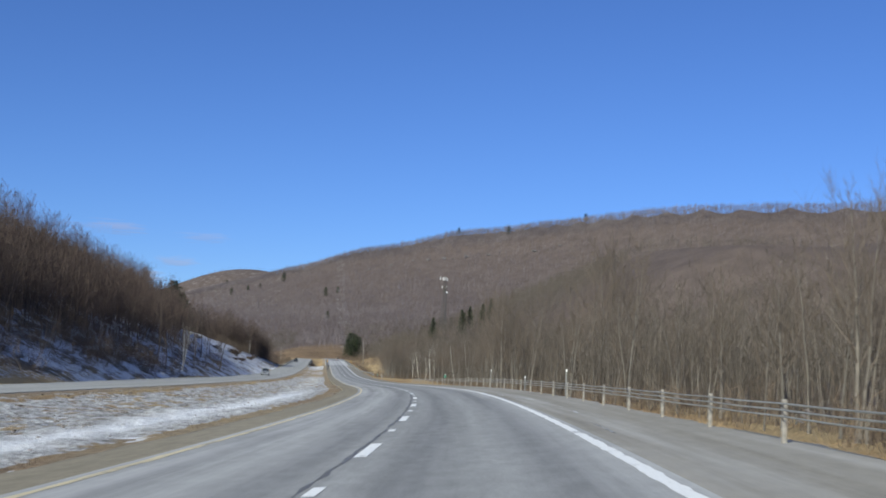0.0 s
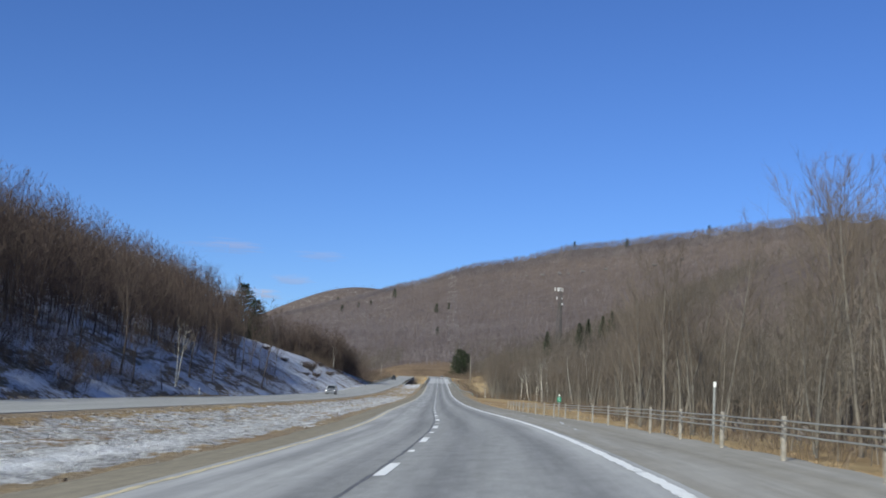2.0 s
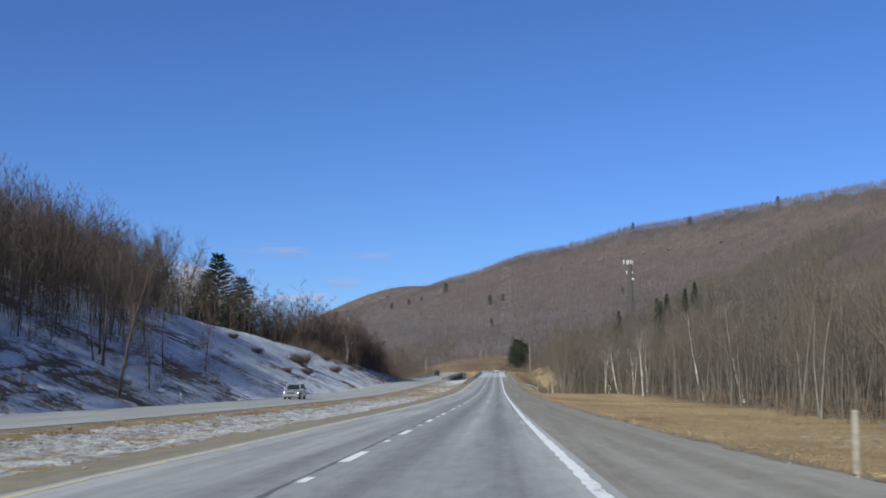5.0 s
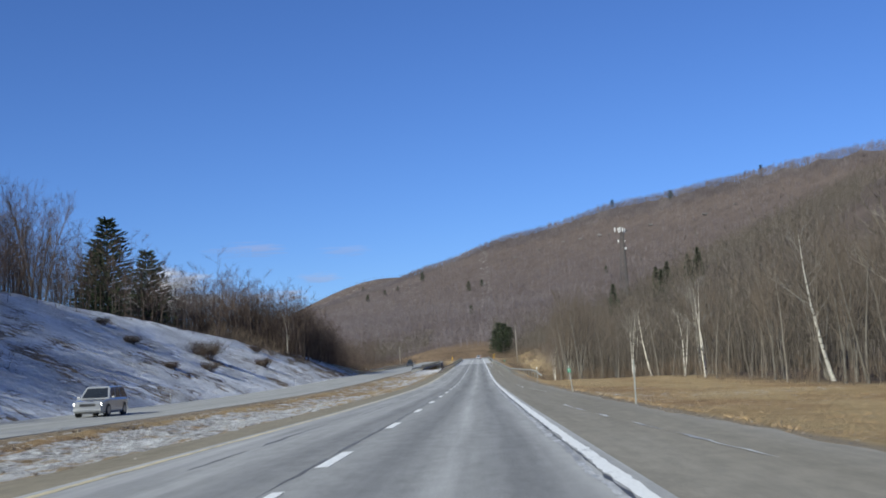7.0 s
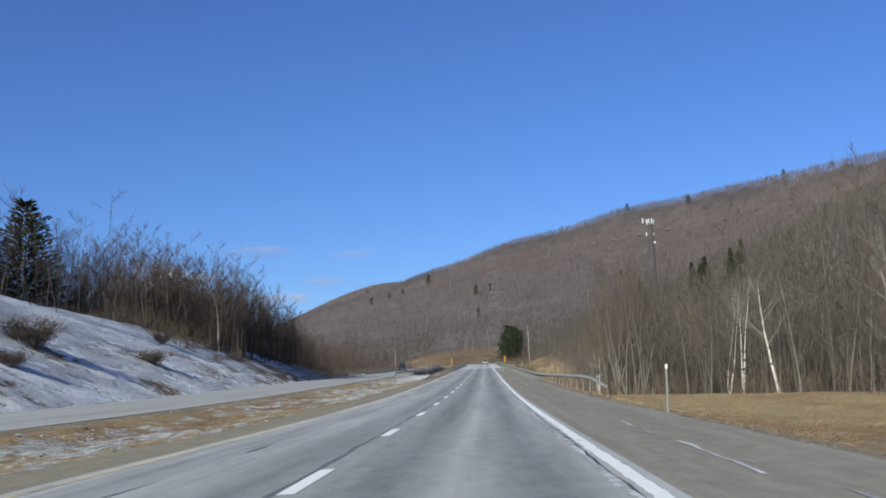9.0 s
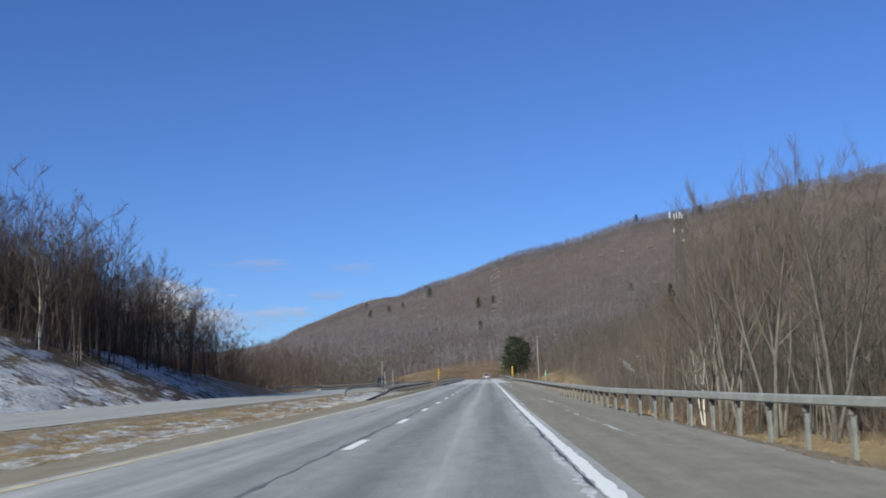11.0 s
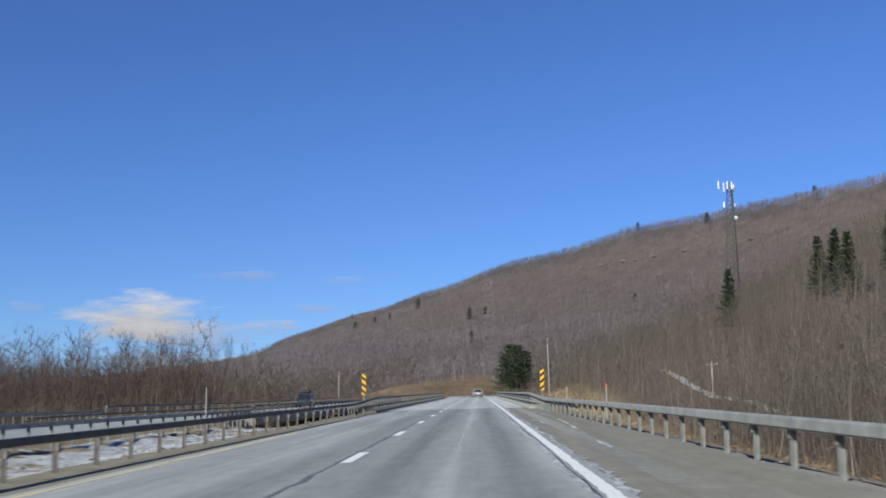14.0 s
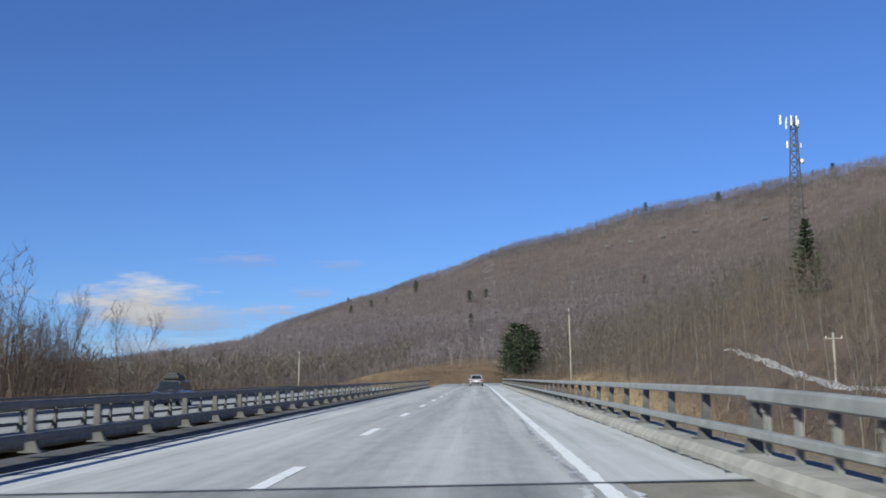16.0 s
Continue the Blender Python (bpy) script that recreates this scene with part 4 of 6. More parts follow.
# a gap in the wood in front of the pines
left_w = left_w[(left_w[:, 1] < 335) | (left_w[:, 1] > 424) | (left_w[:, 0] * 7.7 % 1 < 0.22)]
left_b = left_b[(left_b[:, 1] < 335) | (left_b[:, 1] > 430) | (left_b[:, 0] < -68)]
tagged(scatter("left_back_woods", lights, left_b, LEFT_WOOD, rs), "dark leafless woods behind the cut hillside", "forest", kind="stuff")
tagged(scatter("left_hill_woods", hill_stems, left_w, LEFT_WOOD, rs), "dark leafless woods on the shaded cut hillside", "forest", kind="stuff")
valley_trees = [wood_tree(270 + k, h, w, 10, 7, 0.016, 0.3, 3) for k, (h, w) in enumerate(((10.5, 0.05), (9.0, 0.04), (11.5, 0.055), (8.0, 0.04)))]
left_v = spots(8800, -260, -24, 485, 760, lambda X, Y: (opp_far(np.clip(Y, -60, 740)) - X > 9) & (X > -45 - (Y - 420) * 0.75), 35, 0.75, 1.15)
left_v[:, 3] *= lerp(left_v[:, 1], [490, 545, 570, 650, 700], [0.62, 0.75, 1.2, 1.2, 0.85]) * np.where(left_v[:, 0] < -0.31 * (left_v[:, 1] - 472) - 2, 1.0, 0.58)
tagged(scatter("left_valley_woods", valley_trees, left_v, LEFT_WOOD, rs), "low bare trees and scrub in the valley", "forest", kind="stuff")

shrubs = [shrub(60 + k, h) for k, h in enumerate((1.3, 1.9, 0.9, 2.4))]
br = np.concatenate([
    spots(7000, 2, 60, -10, 560, right_band(-0.8, 5.0), 36, 0.6, 1.3),
    spots(5000, 5, 90, 400, 760, lambda X, Y: (X > path_x(np.clip(Y, -60, 740)) + 9) & (X < 70), 37, 0.7, 1.5),
    spots(160, 2, 26, 806, 826, lambda X, Y: Y > 0, 56, 1.2, 2.4),
    spots(420, -62, 22, 800, 885, lambda X, Y: X < 8 + 0 * Y, 45, 0.6, 1.3),
    spots(2600, -70, -24, 470, 720, lambda X, Y: opp_far(np.clip(Y, -60, 740)) - X > 3, 38, 0.8, 1.5),
    spots(700, -58, -27, 20, 170, lambda X, Y: opp_far(np.clip(Y, -60, 740)) - X > 3, 54, 0.8, 1.7),
    spots(60, -15, -7.5, 486, 545, lambda X, Y: X < -8.2, 55, 0.7, 1.3),
    spots(1500, -72, -36, 405, 500, lambda X, Y: opp_far(Y) - X > lerp(Y, [405, 450], [9, 6]), 57, 0.9, 1.7),
    spots(800, -60, -26, 60, 290, lambda X, Y: opp_far(np.clip(Y, -60, 740)) - X > 4, 39, 0.5, 1.1),
])
thicket = np.concatenate([
    spots(2300, -62, -27, 55, 175, lambda X, Y: (opp_far(Y) - X > 2.5) & (rough_noise(X, Y, 6.0, 81) > 0.15), 58, 0.7, 1.5),
    spots(1500, -60, -27, 175, 300, lambda X, Y: (opp_far(Y) - X > 3) & (rough_noise(X, Y, 5.0, 82) > 0.42), 59, 0.5, 1.1)])
tagged(scatter("slope_thicket", shrubs, thicket, BUSH, rs), "dark leafless thickets on the snowy cut slope", "brush", kind="stuff")
tagged(scatter("brush", shrubs, br, BRUSH, rs), "tangled reddish-brown brush along the wood's edge", "brush", kind="stuff")


def tuft(seed, height):
    rng = random.Random(seed)
    g = Growth()
    for _ in range(10):
        a, r = rng.uniform(0, 2 * math.pi), rng.uniform(0, 0.32)
        p = Vector((math.cos(a) * r, math.sin(a) * r, -0.03))
        g.sliver(p, p + Vector((rng.uniform(-0.25, 0.25), rng.uniform(-0.25, 0.25), height * rng.uniform(0.5, 1.0))), 0.007, rng)
    return g.arrays()


tufts = [tuft(80 + k, h) for k, h in enumerate((0.09, 0.12, 0.07, 0.17))]


def right_field(X, Y):
    u = X - path_x(np.clip(Y, -60, 740))
    return (u > 5.0) & (u < right_edge(Y) + 1.5)


def median(X, Y):
    return (X < left_line(Y) - 1.9) & (X > opp_near(Y) + 0.6)


gr = np.concatenate([spots(11000, 3, 28, 60, 480, right_field, 41, 0.6, 1.5), spots(4500, 0, 16, 0, 110, right_field, 42, 0.7, 1.6), spots(8000, -30, -5, 15, 495, median, 43, 0.4, 0.9)])
tagged(scatter("dry_grass", tufts, gr, STRAW, rs), "straw-coloured dead grass on the verges", "grass", kind="stuff")

# clods of dirty snow in the median, crumbs along the shoulders' edges
lumps = [lump(90 + k) for k in range(6)]


def strewn(n, y0, y1, u_of, spread, lo, hi, seed, lift=0.0):
    r = np.random.RandomState(seed)
    Y = r.uniform(y0, y1, n)
    X = u_of(Y) + r.normal(0, spread, n)
    return np.stack([X, Y, np.maximum(ground_z(X, Y), -9) + lift, lo + (hi - lo) * r.rand(n) ** 2.5], 1)


cl = np.concatenate([
    strewn(4200, 15, 320, lambda Y: opp_near(Y) + 2.2, 0.7, 0.02, 0.11, 46, 0.06),
    strewn(4200, 15, 320, lambda Y: 0.5 * (opp_near(Y) + left_line(Y)) - 0.8, 2.6, 0.012, 0.06, 47, 0.09),
    strewn(700, 400, 490, lambda Y: 0.5 * (opp_near(Y) + left_line(Y)), 1.8, 0.03, 0.14, 48, 0.06)])
tagged(scatter("snow_clods", lumps, cl, CLOD, rs), "clods of dirty ploughed snow and frozen earth", "snow", kind="stuff")
cr = np.concatenate([
    strewn(2600, 0, 495, lambda Y: path_x(Y) + lerp(Y, [100, 150, 350, 440, 480], [4.85, 4.5, 4.45, 4.3, 3.9]), 0.16, 0.006, 0.03, 49, 0.11),
    strewn(2000, 0, 495, lambda Y: left_line(Y) - 1.75, 0.18, 0.006, 0.03, 50, 0.09)])
tagged(scatter("road_crumbs", lumps, cr, CRUMB, rs), "gravel and salt crumbs along the shoulders' edges", "gravel", kind="stuff")
tr_y = np.arange(556, 662, 1.2)
snow_track = ribbon("snow_track", tr_y, lambda y: [lerp(y, [556, 600, 640, 660], [35.2, 36.0, 37.0, 38.0]) - 0.4 + 0.3 * float(rough_noise(y, 0.1, 2.5, 51)), lerp(y, [556, 600, 640, 660], [35.2, 36.0, 37.0, 38.0]) + 0.35 + 0.3 * float(rough_noise(y, 0.1, 2.5, 52))],
                    lambda X, Y: ground_z(X, Y) + 0.10, GROUND, 0.3, {"snow": lambda X, Y: 0.52 + 0 * X, "grass": lambda X, Y: 0.3 + 0 * X, "dirt": lambda X, Y: 1.0 + 0 * X})
tagged(snow_track, "narrow snowy track climbing the wooded hillside", "track", kind="structure")


# ---- single trees ----
def tree_thing(name, made, barks, label, category="tree", group=""):
    root = new(name)
    tagged(root, label, category, group)
    for key, (v, f), m in zip(("trunk", "crown"), made, barks):
        me = mesh_of(key, v, f, m, key == "trunk")
        ob = new(key, me)
        ob.parent = root
    return root


class Planter:
    """Plants copies of a few grown trees, the first copy being the original."""

    def __init__(self, protos):
        self.protos, self.used = protos, [False] * len(protos)

    def plant(self, k, x, y, scale=1.0, turn=0.0, z=None):
        ob = self.protos[k]
        m = pose(x, y, ground_at(x, y) if z is None else z, 0, 0, turn) @ Matrix.Diagonal((scale, scale, scale, 1))
        if not self.used[k]:
            self.used[k] = True
            ob.matrix_basis = m
            return ob
        made = copy_thing(ob, Matrix())
        made.matrix_basis = m
        return made


grey = Planter([tree_thing("bare_tree", bare_tree(100 + k, h, g, l, c, s, 11, 0.0, fk), (BARK, TWIG), lab, group="roadside trees") for k, (h, g, l, c, s, fk, lab) in enumerate((
    (11.5, 0.10, 15, 0.30, 0.30, False, "slender bare grey hardwood behind the verge"),
    (12.5, 0.14, 16, 0.28, 0.36, True, "tall bare grey hardwood with a fan of rising limbs"),
    (10.0, 0.08, 13, 0.30, 0.30, False, "young bare grey tree at the wood's edge"),
    (11.0, 0.11, 12, 0.28, 0.34, True, "forked bare grey tree at the wood's edge"),
    (13.0, 0.11, 15, 0.45, 0.28, False, "tall bare tree with a high narrow crown")))])
dark = Planter([tree_thing("bare_tree", bare_tree(120 + k, h, g, l, c, s, 11, 0.0, fk), (DARK_BARK, DARK_TWIG), lab, group="hillside trees") for k, (h, g, l, c, s, fk, lab) in enumerate((
    (11.0, 0.11, 15, 0.28, 0.32, False, "dark bare tree on the snowy cut slope"),
    (13.0, 0.14, 17, 0.32, 0.34, False, "tall dark bare hardwood on the hillside"),
    (9.0, 0.09, 13, 0.22, 0.34, True, "forked dark bare tree on the snowy slope"),
    (14.0, 0.14, 18, 0.42, 0.32, False, "tall bare tree standing above the hill's wood")))])
pale = Planter([tree_thing("birch", bare_tree(140 + k, h, g, l, c, s, 5, ln, fk, (0.4, 1.6)), (BIRCH, PALE_TWIG), lab, "tree", "white birches") for k, (h, g, l, c, s, ln, fk, lab) in enumerate((
    (10.5, 0.16, 10, 0.42, 0.28, -0.30, False, "white-barked birch leaning over the field's edge"),
    (11.5, 0.11, 9, 0.50, 0.24, -0.18, True, "forked white-barked birch at the wood's edge"),
    (7.5, 0.09, 7, 0.40, 0.30, 0.05, True, "small pale birch with forked stem")))])

r2 = random.Random(5)
y = 2.0
while y < 468:
    e = float(right_edge(y))
    grey.plant(r2.randrange(5), float(path_x(y)) + e + r2.uniform(0.2, 6.0), y, r2.uniform(0.75, 1.1) * float(lerp(y, [60, 120], [0.68, 1.0])), r2.uniform(0, 360))
    y += r2.uniform(2.4, 5.6)
for k, x, y, s in ((1, 15.2, 141.4, 1.08), (1, 9.9, 38, 0.78), (0, 11.0, 44.5, 0.72), (2, 12.2, 50, 0.7), (1, 12.5, 96, 0.76), (4, 10.8, 88, 0.72), (1, 14.6, 404, 1.25), (1, 15.6, 411, 1.3), (3, 16.0, 397, 1.3), (1, 18.0, 418, 1.35), (4, 17.0, 407, 1.25), (1, 18.5, 400, 1.3), (1, 15.0, 156, 1.0), (3, 20.0, 163, 1.0), (4, 17.0, 168, 1.0), (1, 20.5, 178, 1.1), (1, 12.6, 134.6, 1.0), (1, 29.5, 150, 1.75), (1, 31.2, 154, 1.85), (4, 32.5, 149, 1.7), (1, 33.5, 158, 1.8), (4, 28.0, 155, 1.6), (1, 21.5, 192, 1.45), (4, 23.0, 196, 1.35)    ):
    grey.plant(k, x, y, s, r2.uniform(0, 360))
for k, x, y, s, t in ((0, 27.0, 300.5, 1.22, 0), (0, 29.2, 287.0, 1.2, 350), (1, 22.6, 328, 0.95, 15), (1, 25.6, 345.7, 1.05, 20), (0, 22.6, 362.8, 0.95, 10), (1, 20.4, 366, 0.85, 60), (2, 22.0, 336, 1.0, 30), (2, 12.2, 399, 0.75, 200), (1, 22.5, 381, 0.9, 140), (2, 17.5, 427, 0.9, 80)):
    pale.plant(k, x, y, s, t)
pale.plant(2, -31.6, 188.1, 1.05, 20)
pale.plant(2, -36.0, 424.0, 1.15, 90)
# dark trees of the cut slope and hill
for _ in range(46):
    y = r2.uniform(95, 295)
    d = r2.uniform(2.0, 24.0) if y > 165 else r2.uniform(8, 26)
    dark.plant(r2.randrange(4), float(opp_far(y)) - d, y, r2.uniform(0.65, 1.0), r2.uniform(0, 360))
for _ in range(20):
    y = r2.uniform(418, 468)
    dark.plant(r2.choice((0, 1, 3)), float(opp_far(y)) - r2.uniform(8, 32), y, r2.uniform(0.75, 1.0), r2.uniform(0, 360))
for x, y, s in ((-65.5, 377, 1.62), (-68, 381, 1.5), (-71.5, 386, 1.6), (-62, 372, 1.45), (-77, 404, 1.7), (-74, 394, 1.5), (-52.6, 440.5, 1.15), (-49, 446, 1.0), (-47, 452, 1.05), (-56, 434, 1.1), (-45, 441, 0.9), (-43, 458, 0.95), (-40, 452, 0.8), (-58, 360, 1.1), (-60, 346, 1.1), (-38, 466, 0.9), (-36, 474, 0.85), (-41, 480, 0.95), (-54, 428, 1.0), (-48, 470, 1.0), (-38, 588, 1.2), (-41, 580, 1.15), (-44, 594, 1.25), (-36, 601, 1.1), (-47, 585, 1.2), (-50, 600, 1.2), (-39, 612, 1.15), (-43, 572, 1.0), (-53, 590, 1.2), (-35, 575, 0.9), (-33, 440, 0.8), (-35, 447, 0.9), (-39, 446, 1.0), (-37, 456, 1.0), (-34, 461, 0.9), (-42, 449, 1.1), (-46, 462, 1.1), (-44, 436, 1.0), (-51, 452, 1.1), (-53, 462, 1.1), (-57, 445, 1.1), (-61, 438, 1.1)):
    dark.plant(3 if s > 1.05 else r2.choice((0, 1)), x, y, s * 0.84, r2.uniform(0, 360))
for _ in range(48):
    x, y = r2.uniform(-84, -36), r2.uniform(560, 660)
    if x > -0.31 * (y - 472) - 3:
        x = -0.31 * (y - 472) - 3 - r2.uniform(0, 22)
    dark.plant(r2.randrange(3), x, y, r2.uniform(0.8, 1.1), r2.uniform(0, 360))
# pale straight trunks on the right-hand hillside
for _ in range(85):
    y = r2.uniform(545, 740)
    x = r2.uniform(26, 30 + (y - 520) * 0.42)
    grey.plant(r2.choice((0, 4, 4)), x, y, r2.uniform(0.8, 1.15), r2.uniform(0, 360))

for _ in range(12):
    grey.plant(r2.choice((0, 2, 3)), r2.uniform(3, 26), r2.uniform(808, 826), r2.uniform(0.45, 0.75), r2.uniform(0, 360))

ever = Planter([tree_thing("conifer", conifer(160 + k, h, s, t, b, n, tp), (DARK_BARK, NEEDLES), lab, "conifer", "conifers") for k, (h, s, t, b, n, tp, lab) in enumerate((
    (15.0, 0.44, 27, 0.04, 12, 0.72, "dark green pine above the snowy slope"),
    (11.0, 0.27, 27, 0.06, 10, 0.9, "dark green fir among bare trees"),
    (14.0, 0.36, 24, 0.03, 10, 0.5, "broad dark green pine beside the road")))])
for k, x, y, s, z in ((0, -62.3, 400.2, 1.17, None), (0, -62.0, 422.3, 1.13, None), (0, -68, 412, 0.95, None)):
    ever.plant(k, x, y, s, r2.uniform(0, 360), z)
for x, y, top, s in ((72.5, 666.3, 36.3, 1.05), (78, 672, 34.5, 1.0), (70.5, 641, 29.5, 0.95), (57, 683, 33.0, 1.0), (83, 652, 33, 1.05), (90, 668, 38, 1.1)):
    ever.plant(1, x, y, max((top + 1.5 - ground_at(x, y)) / 11.0, 1.25), r2.uniform(0, 360))
for x, y, s in ((9.0, 828, 1.0), (14.0, 834, 1.3), (17.0, 842, 1.15), (11.5, 846, 1.25)):
    ever.plant(2, x, y, s, r2.uniform(0, 360))
for x, y, s in ((-86, 2025, 1.5), (-10, 1706, 1.25), (8, 1712, 0.9), (-180, 2063, 1.2), (-150, 2050, 0.9), (-128, 2040, 0.8), (208, 1870, 1.1), (277, 1771, 1.3), (385, 1696, 1.3), (-205, 2240, 1.0), (150, 1500, 0.8), (-6, 1330, 0.9)):
    ever.plant(2, x, y, s * 0.8, r2.uniform(0, 360))


def bush(k, x, y, s):
    me = mesh_of("bush", *shrubs_round[k], BUSH)
    ob = new("bush", me)
    ob.matrix_basis = pose(x, y, ground_at(x, y), 0, 0, r2.uniform(0, 360)) @ Matrix.Diagonal((s * 1.35, s * 1.35, s * 0.8, 1))
    return tagged(ob, "leafless brown bush on the snowy slope", "bush", "slope bushes")


shrubs_round = [shrub(70 + k, 1.9, 120, 16) for k in range(3)]
for k, (x, y, s) in enumerate(((-36.5, 362.6, 1.6), (-33.0, 384, 0.95), (-58, 398, 0.9), (-33.5, 352, 0.8), (-41, 345, 0.7), (-47, 352, 0.6), (-34.5, 338, 0.6), (-38, 404, 0.8))):
    bush(k % 3, x, y, s)


# ---- roadside furniture ----
def along(y, u, lift=0.0):
    return Vector((float(path_x(y)) + u, y, float(surface(path_x(y) + u, y)) + lift))


def heading(y):
    dx = float(path_x(y + 0.5) - path_x(y - 0.5))
    return -math.degrees(math.atan(dx))


def tube_rail(points, w, h, name, material, parent, label=""):
    """A hollow-section rail run along points, with closed ends."""
    bm = bmesh.new()
    rings = []
    for i, p in enumerate(points):
        d = (points[min(i + 1, len(points) - 1)] - points[max(i - 1, 0)]).normalized()
        s = d.cross(Vector((0, 0, 1))).normalized()
        up = s.cross(d)
        b = min(w, h) * 0.18
        prof = [(-w / 2 + b, -h / 2), (w / 2 - b, -h / 2), (w / 2, -h / 2 + b), (w / 2, h / 2 - b), (w / 2 - b, h / 2), (-w / 2 + b, h / 2), (-w / 2, h / 2 - b), (-w / 2, -h / 2 + b)]
        rings.append([bm.verts.new(p + s * a + up * c) for a, c in prof])
    for r0, r1 in zip(rings, rings[1:]):
        for k in range(8):
            bm.faces.new((r0[k], r0[(k + 1) % 8], r1[(k + 1) % 8], r1[k]))
    bm.faces.new(rings[0][::-1])
    bm.faces.new(rings[-1])
    bmesh.ops.recalc_face_normals(bm, faces=bm.faces)
    return part(name, bm, material, parent, label)


def i_post_mesh(height, w=0.06, material=GALV):
    bm = bmesh.new()
    box(bm, 0.012, w, height, -w / 2, 0, height / 2)
    box(bm, 0.012, w, height, w / 2, 0, height / 2)
    box(bm, w - 0.014, 0.01, height, 0, 0, height / 2)
    me = bpy.data.meshes.new("post")
    bm.to_mesh(me)
    bm.free()
    me.materials.append(material)
    return me


def placed(name, me, parent, p, turn=0.0, tilt=0.0):
    ob = new(name, me)
    ob.parent = parent
    ob.matrix_basis = pose(p[0], p[1], p[2], tilt, 0, turn)
    return ob


# cable guide rail along the curve
def fence_u(y):
    return lerp(y, [110, 140, 165], [4.5, 4.05, 4.6])


def fence_k(y):
    return float(lerp(y, [20, 60, 95], [0.83, 0.87, 1.0]))


fence = thing("cable_fence", 0, 0, 0, label="cable guide rail on weathered steel posts", category="guide rail")
bm = bmesh.new()
box(bm, 0.068, 0.09, 1.25, 0, 0, 0.15, 0.012)
me = bpy.data.meshes.new("post")
bm.to_mesh(me)
bm.free()
me.materials.append(WEATHERED_WOOD)
bm = bmesh.new()
for k in range(3):
    box(bm, 0.09, 0.015, 0.03, 0, -0.055, 0.46 + 0.11 * k, m=Matrix.Rotation(0.5, 4, "Y"))
clip_me = bpy.data.meshes.new("clip")
bm.to_mesh(clip_me)
bm.free()
clip_me.materials.append(DARK_STEEL)
r3 = random.Random(9)
fence_ys = np.arange(-8.6, 168, 4.88)
for y in fence_ys:
    p = along(y, float(fence_u(y)))
    po = placed("post", me, fence, p - Vector((0, 0, 0.02)), heading(y), r3.uniform(-2, 2))
    po.matrix_basis = po.matrix_basis @ Matrix.Diagonal((1, 1, fence_k(y), 1))
    placed("clip", clip_me, po, (0, 0, 0))
for h in (0.46, 0.57, 0.68):
    bm = bmesh.new()
    pts = []
    for a, b in zip(fence_ys, fence_ys[1:]):
        for t in (0, 0.5):
            y = a + (b - a) * t
            pts.append(along(y, float(fence_u(y)) - 0.065, (h - (0.012 if t else 0)) * fence_k(y)))
    for a, b in zip(pts, pts[1:]):
        rod(bm, a, b, 0.014, sides=5)
    part("cable", bm, GALV, fence, "galvanised wire cable")


# box-beam guide rails
def beam_rail(name, ys, u_of, top_of, label, post_gap=1.95, rail_h=0.165, material=GALV, base=along, post_material=GALV):
    root = thing(name, 0, 0, 0, label=label, category="guard rail")
    pts = []
    for y in ys:
        pts.append(base(y, float(u_of(y)), float(top_of(y)) - rail_h / 2))
    tube_rail(pts, 0.15, rail_h, "rail", material, root, "galvanised box-section rail")
    pm = i_post_mesh(0.95, 0.06, post_material)
    bm = bmesh.new()
    box(bm, 0.07, 0.10, 0.13, 0.0, 0, 0, 0.01)
    bl = bpy.data.meshes.new("bracket")
    bm.to_mesh(bl)
    bm.free()
    bl.materials.append(DARK_STEEL)
    side = 0.1 if float(u_of(ys[0])) > 0 else -0.1
    y = ys[0] + 3.0
    while y < ys[-1]:
        p = base(y, float(u_of(y)) + side, -0.27 + float(top_of(y)) - 0.76)
        po = placed("post", pm, root, p, heading(y), r3.uniform(-1.0, 1.0))
        placed("bracket", bl, po, (-side * 0.35, 0, 0.80))
        y += post_gap if y < 483 else 1.25
    return root


rail_ys = np.concatenate([[341, 342.5, 345], np.arange(348, 500.6, 3.0), [500.9]])
right_rail = beam_rail("box_beam_rail", rail_ys, lambda y: lerp(y, [341, 352, 372, 440, 470, 488, 500], [6.9, 5.5, 4.12, 3.98, 3.78, 3.36, 3.28]), lambda y: lerp(y, [341, 346, 486, 500], [0.1, 0.68, 0.70, 0.945]),
          "galvanised box-beam guard rail on slim steel posts beside the shoulder")
tube_rail([along(y, float(lerp(y, [474, 488, 494], [4.02, 3.66, 3.5])), 0.40) for y in (474, 478, 482, 485, 488, 491, 494)], 0.12, 0.19, "lower_rail", GALV, right_rail, "galvanised lower rail behind the posts")
left_ys = np.concatenate([[402.5, 404.5, 407], np.arange(409, 497, 3.0), [498.2]])
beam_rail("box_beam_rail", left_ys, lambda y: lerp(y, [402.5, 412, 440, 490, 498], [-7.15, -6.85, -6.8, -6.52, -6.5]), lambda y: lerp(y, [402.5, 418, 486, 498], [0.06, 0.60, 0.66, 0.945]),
          "box-beam guard rail along the median, near-side shade in its colour", rail_h=0.125, material=SHADED_RAIL_STEEL, post_material=DARK_STEEL)


def opp_along(y, u, lift=0.0):
    return Vector((float(opp_near(y)) + u, y, float(opp_z(y)) + lift))


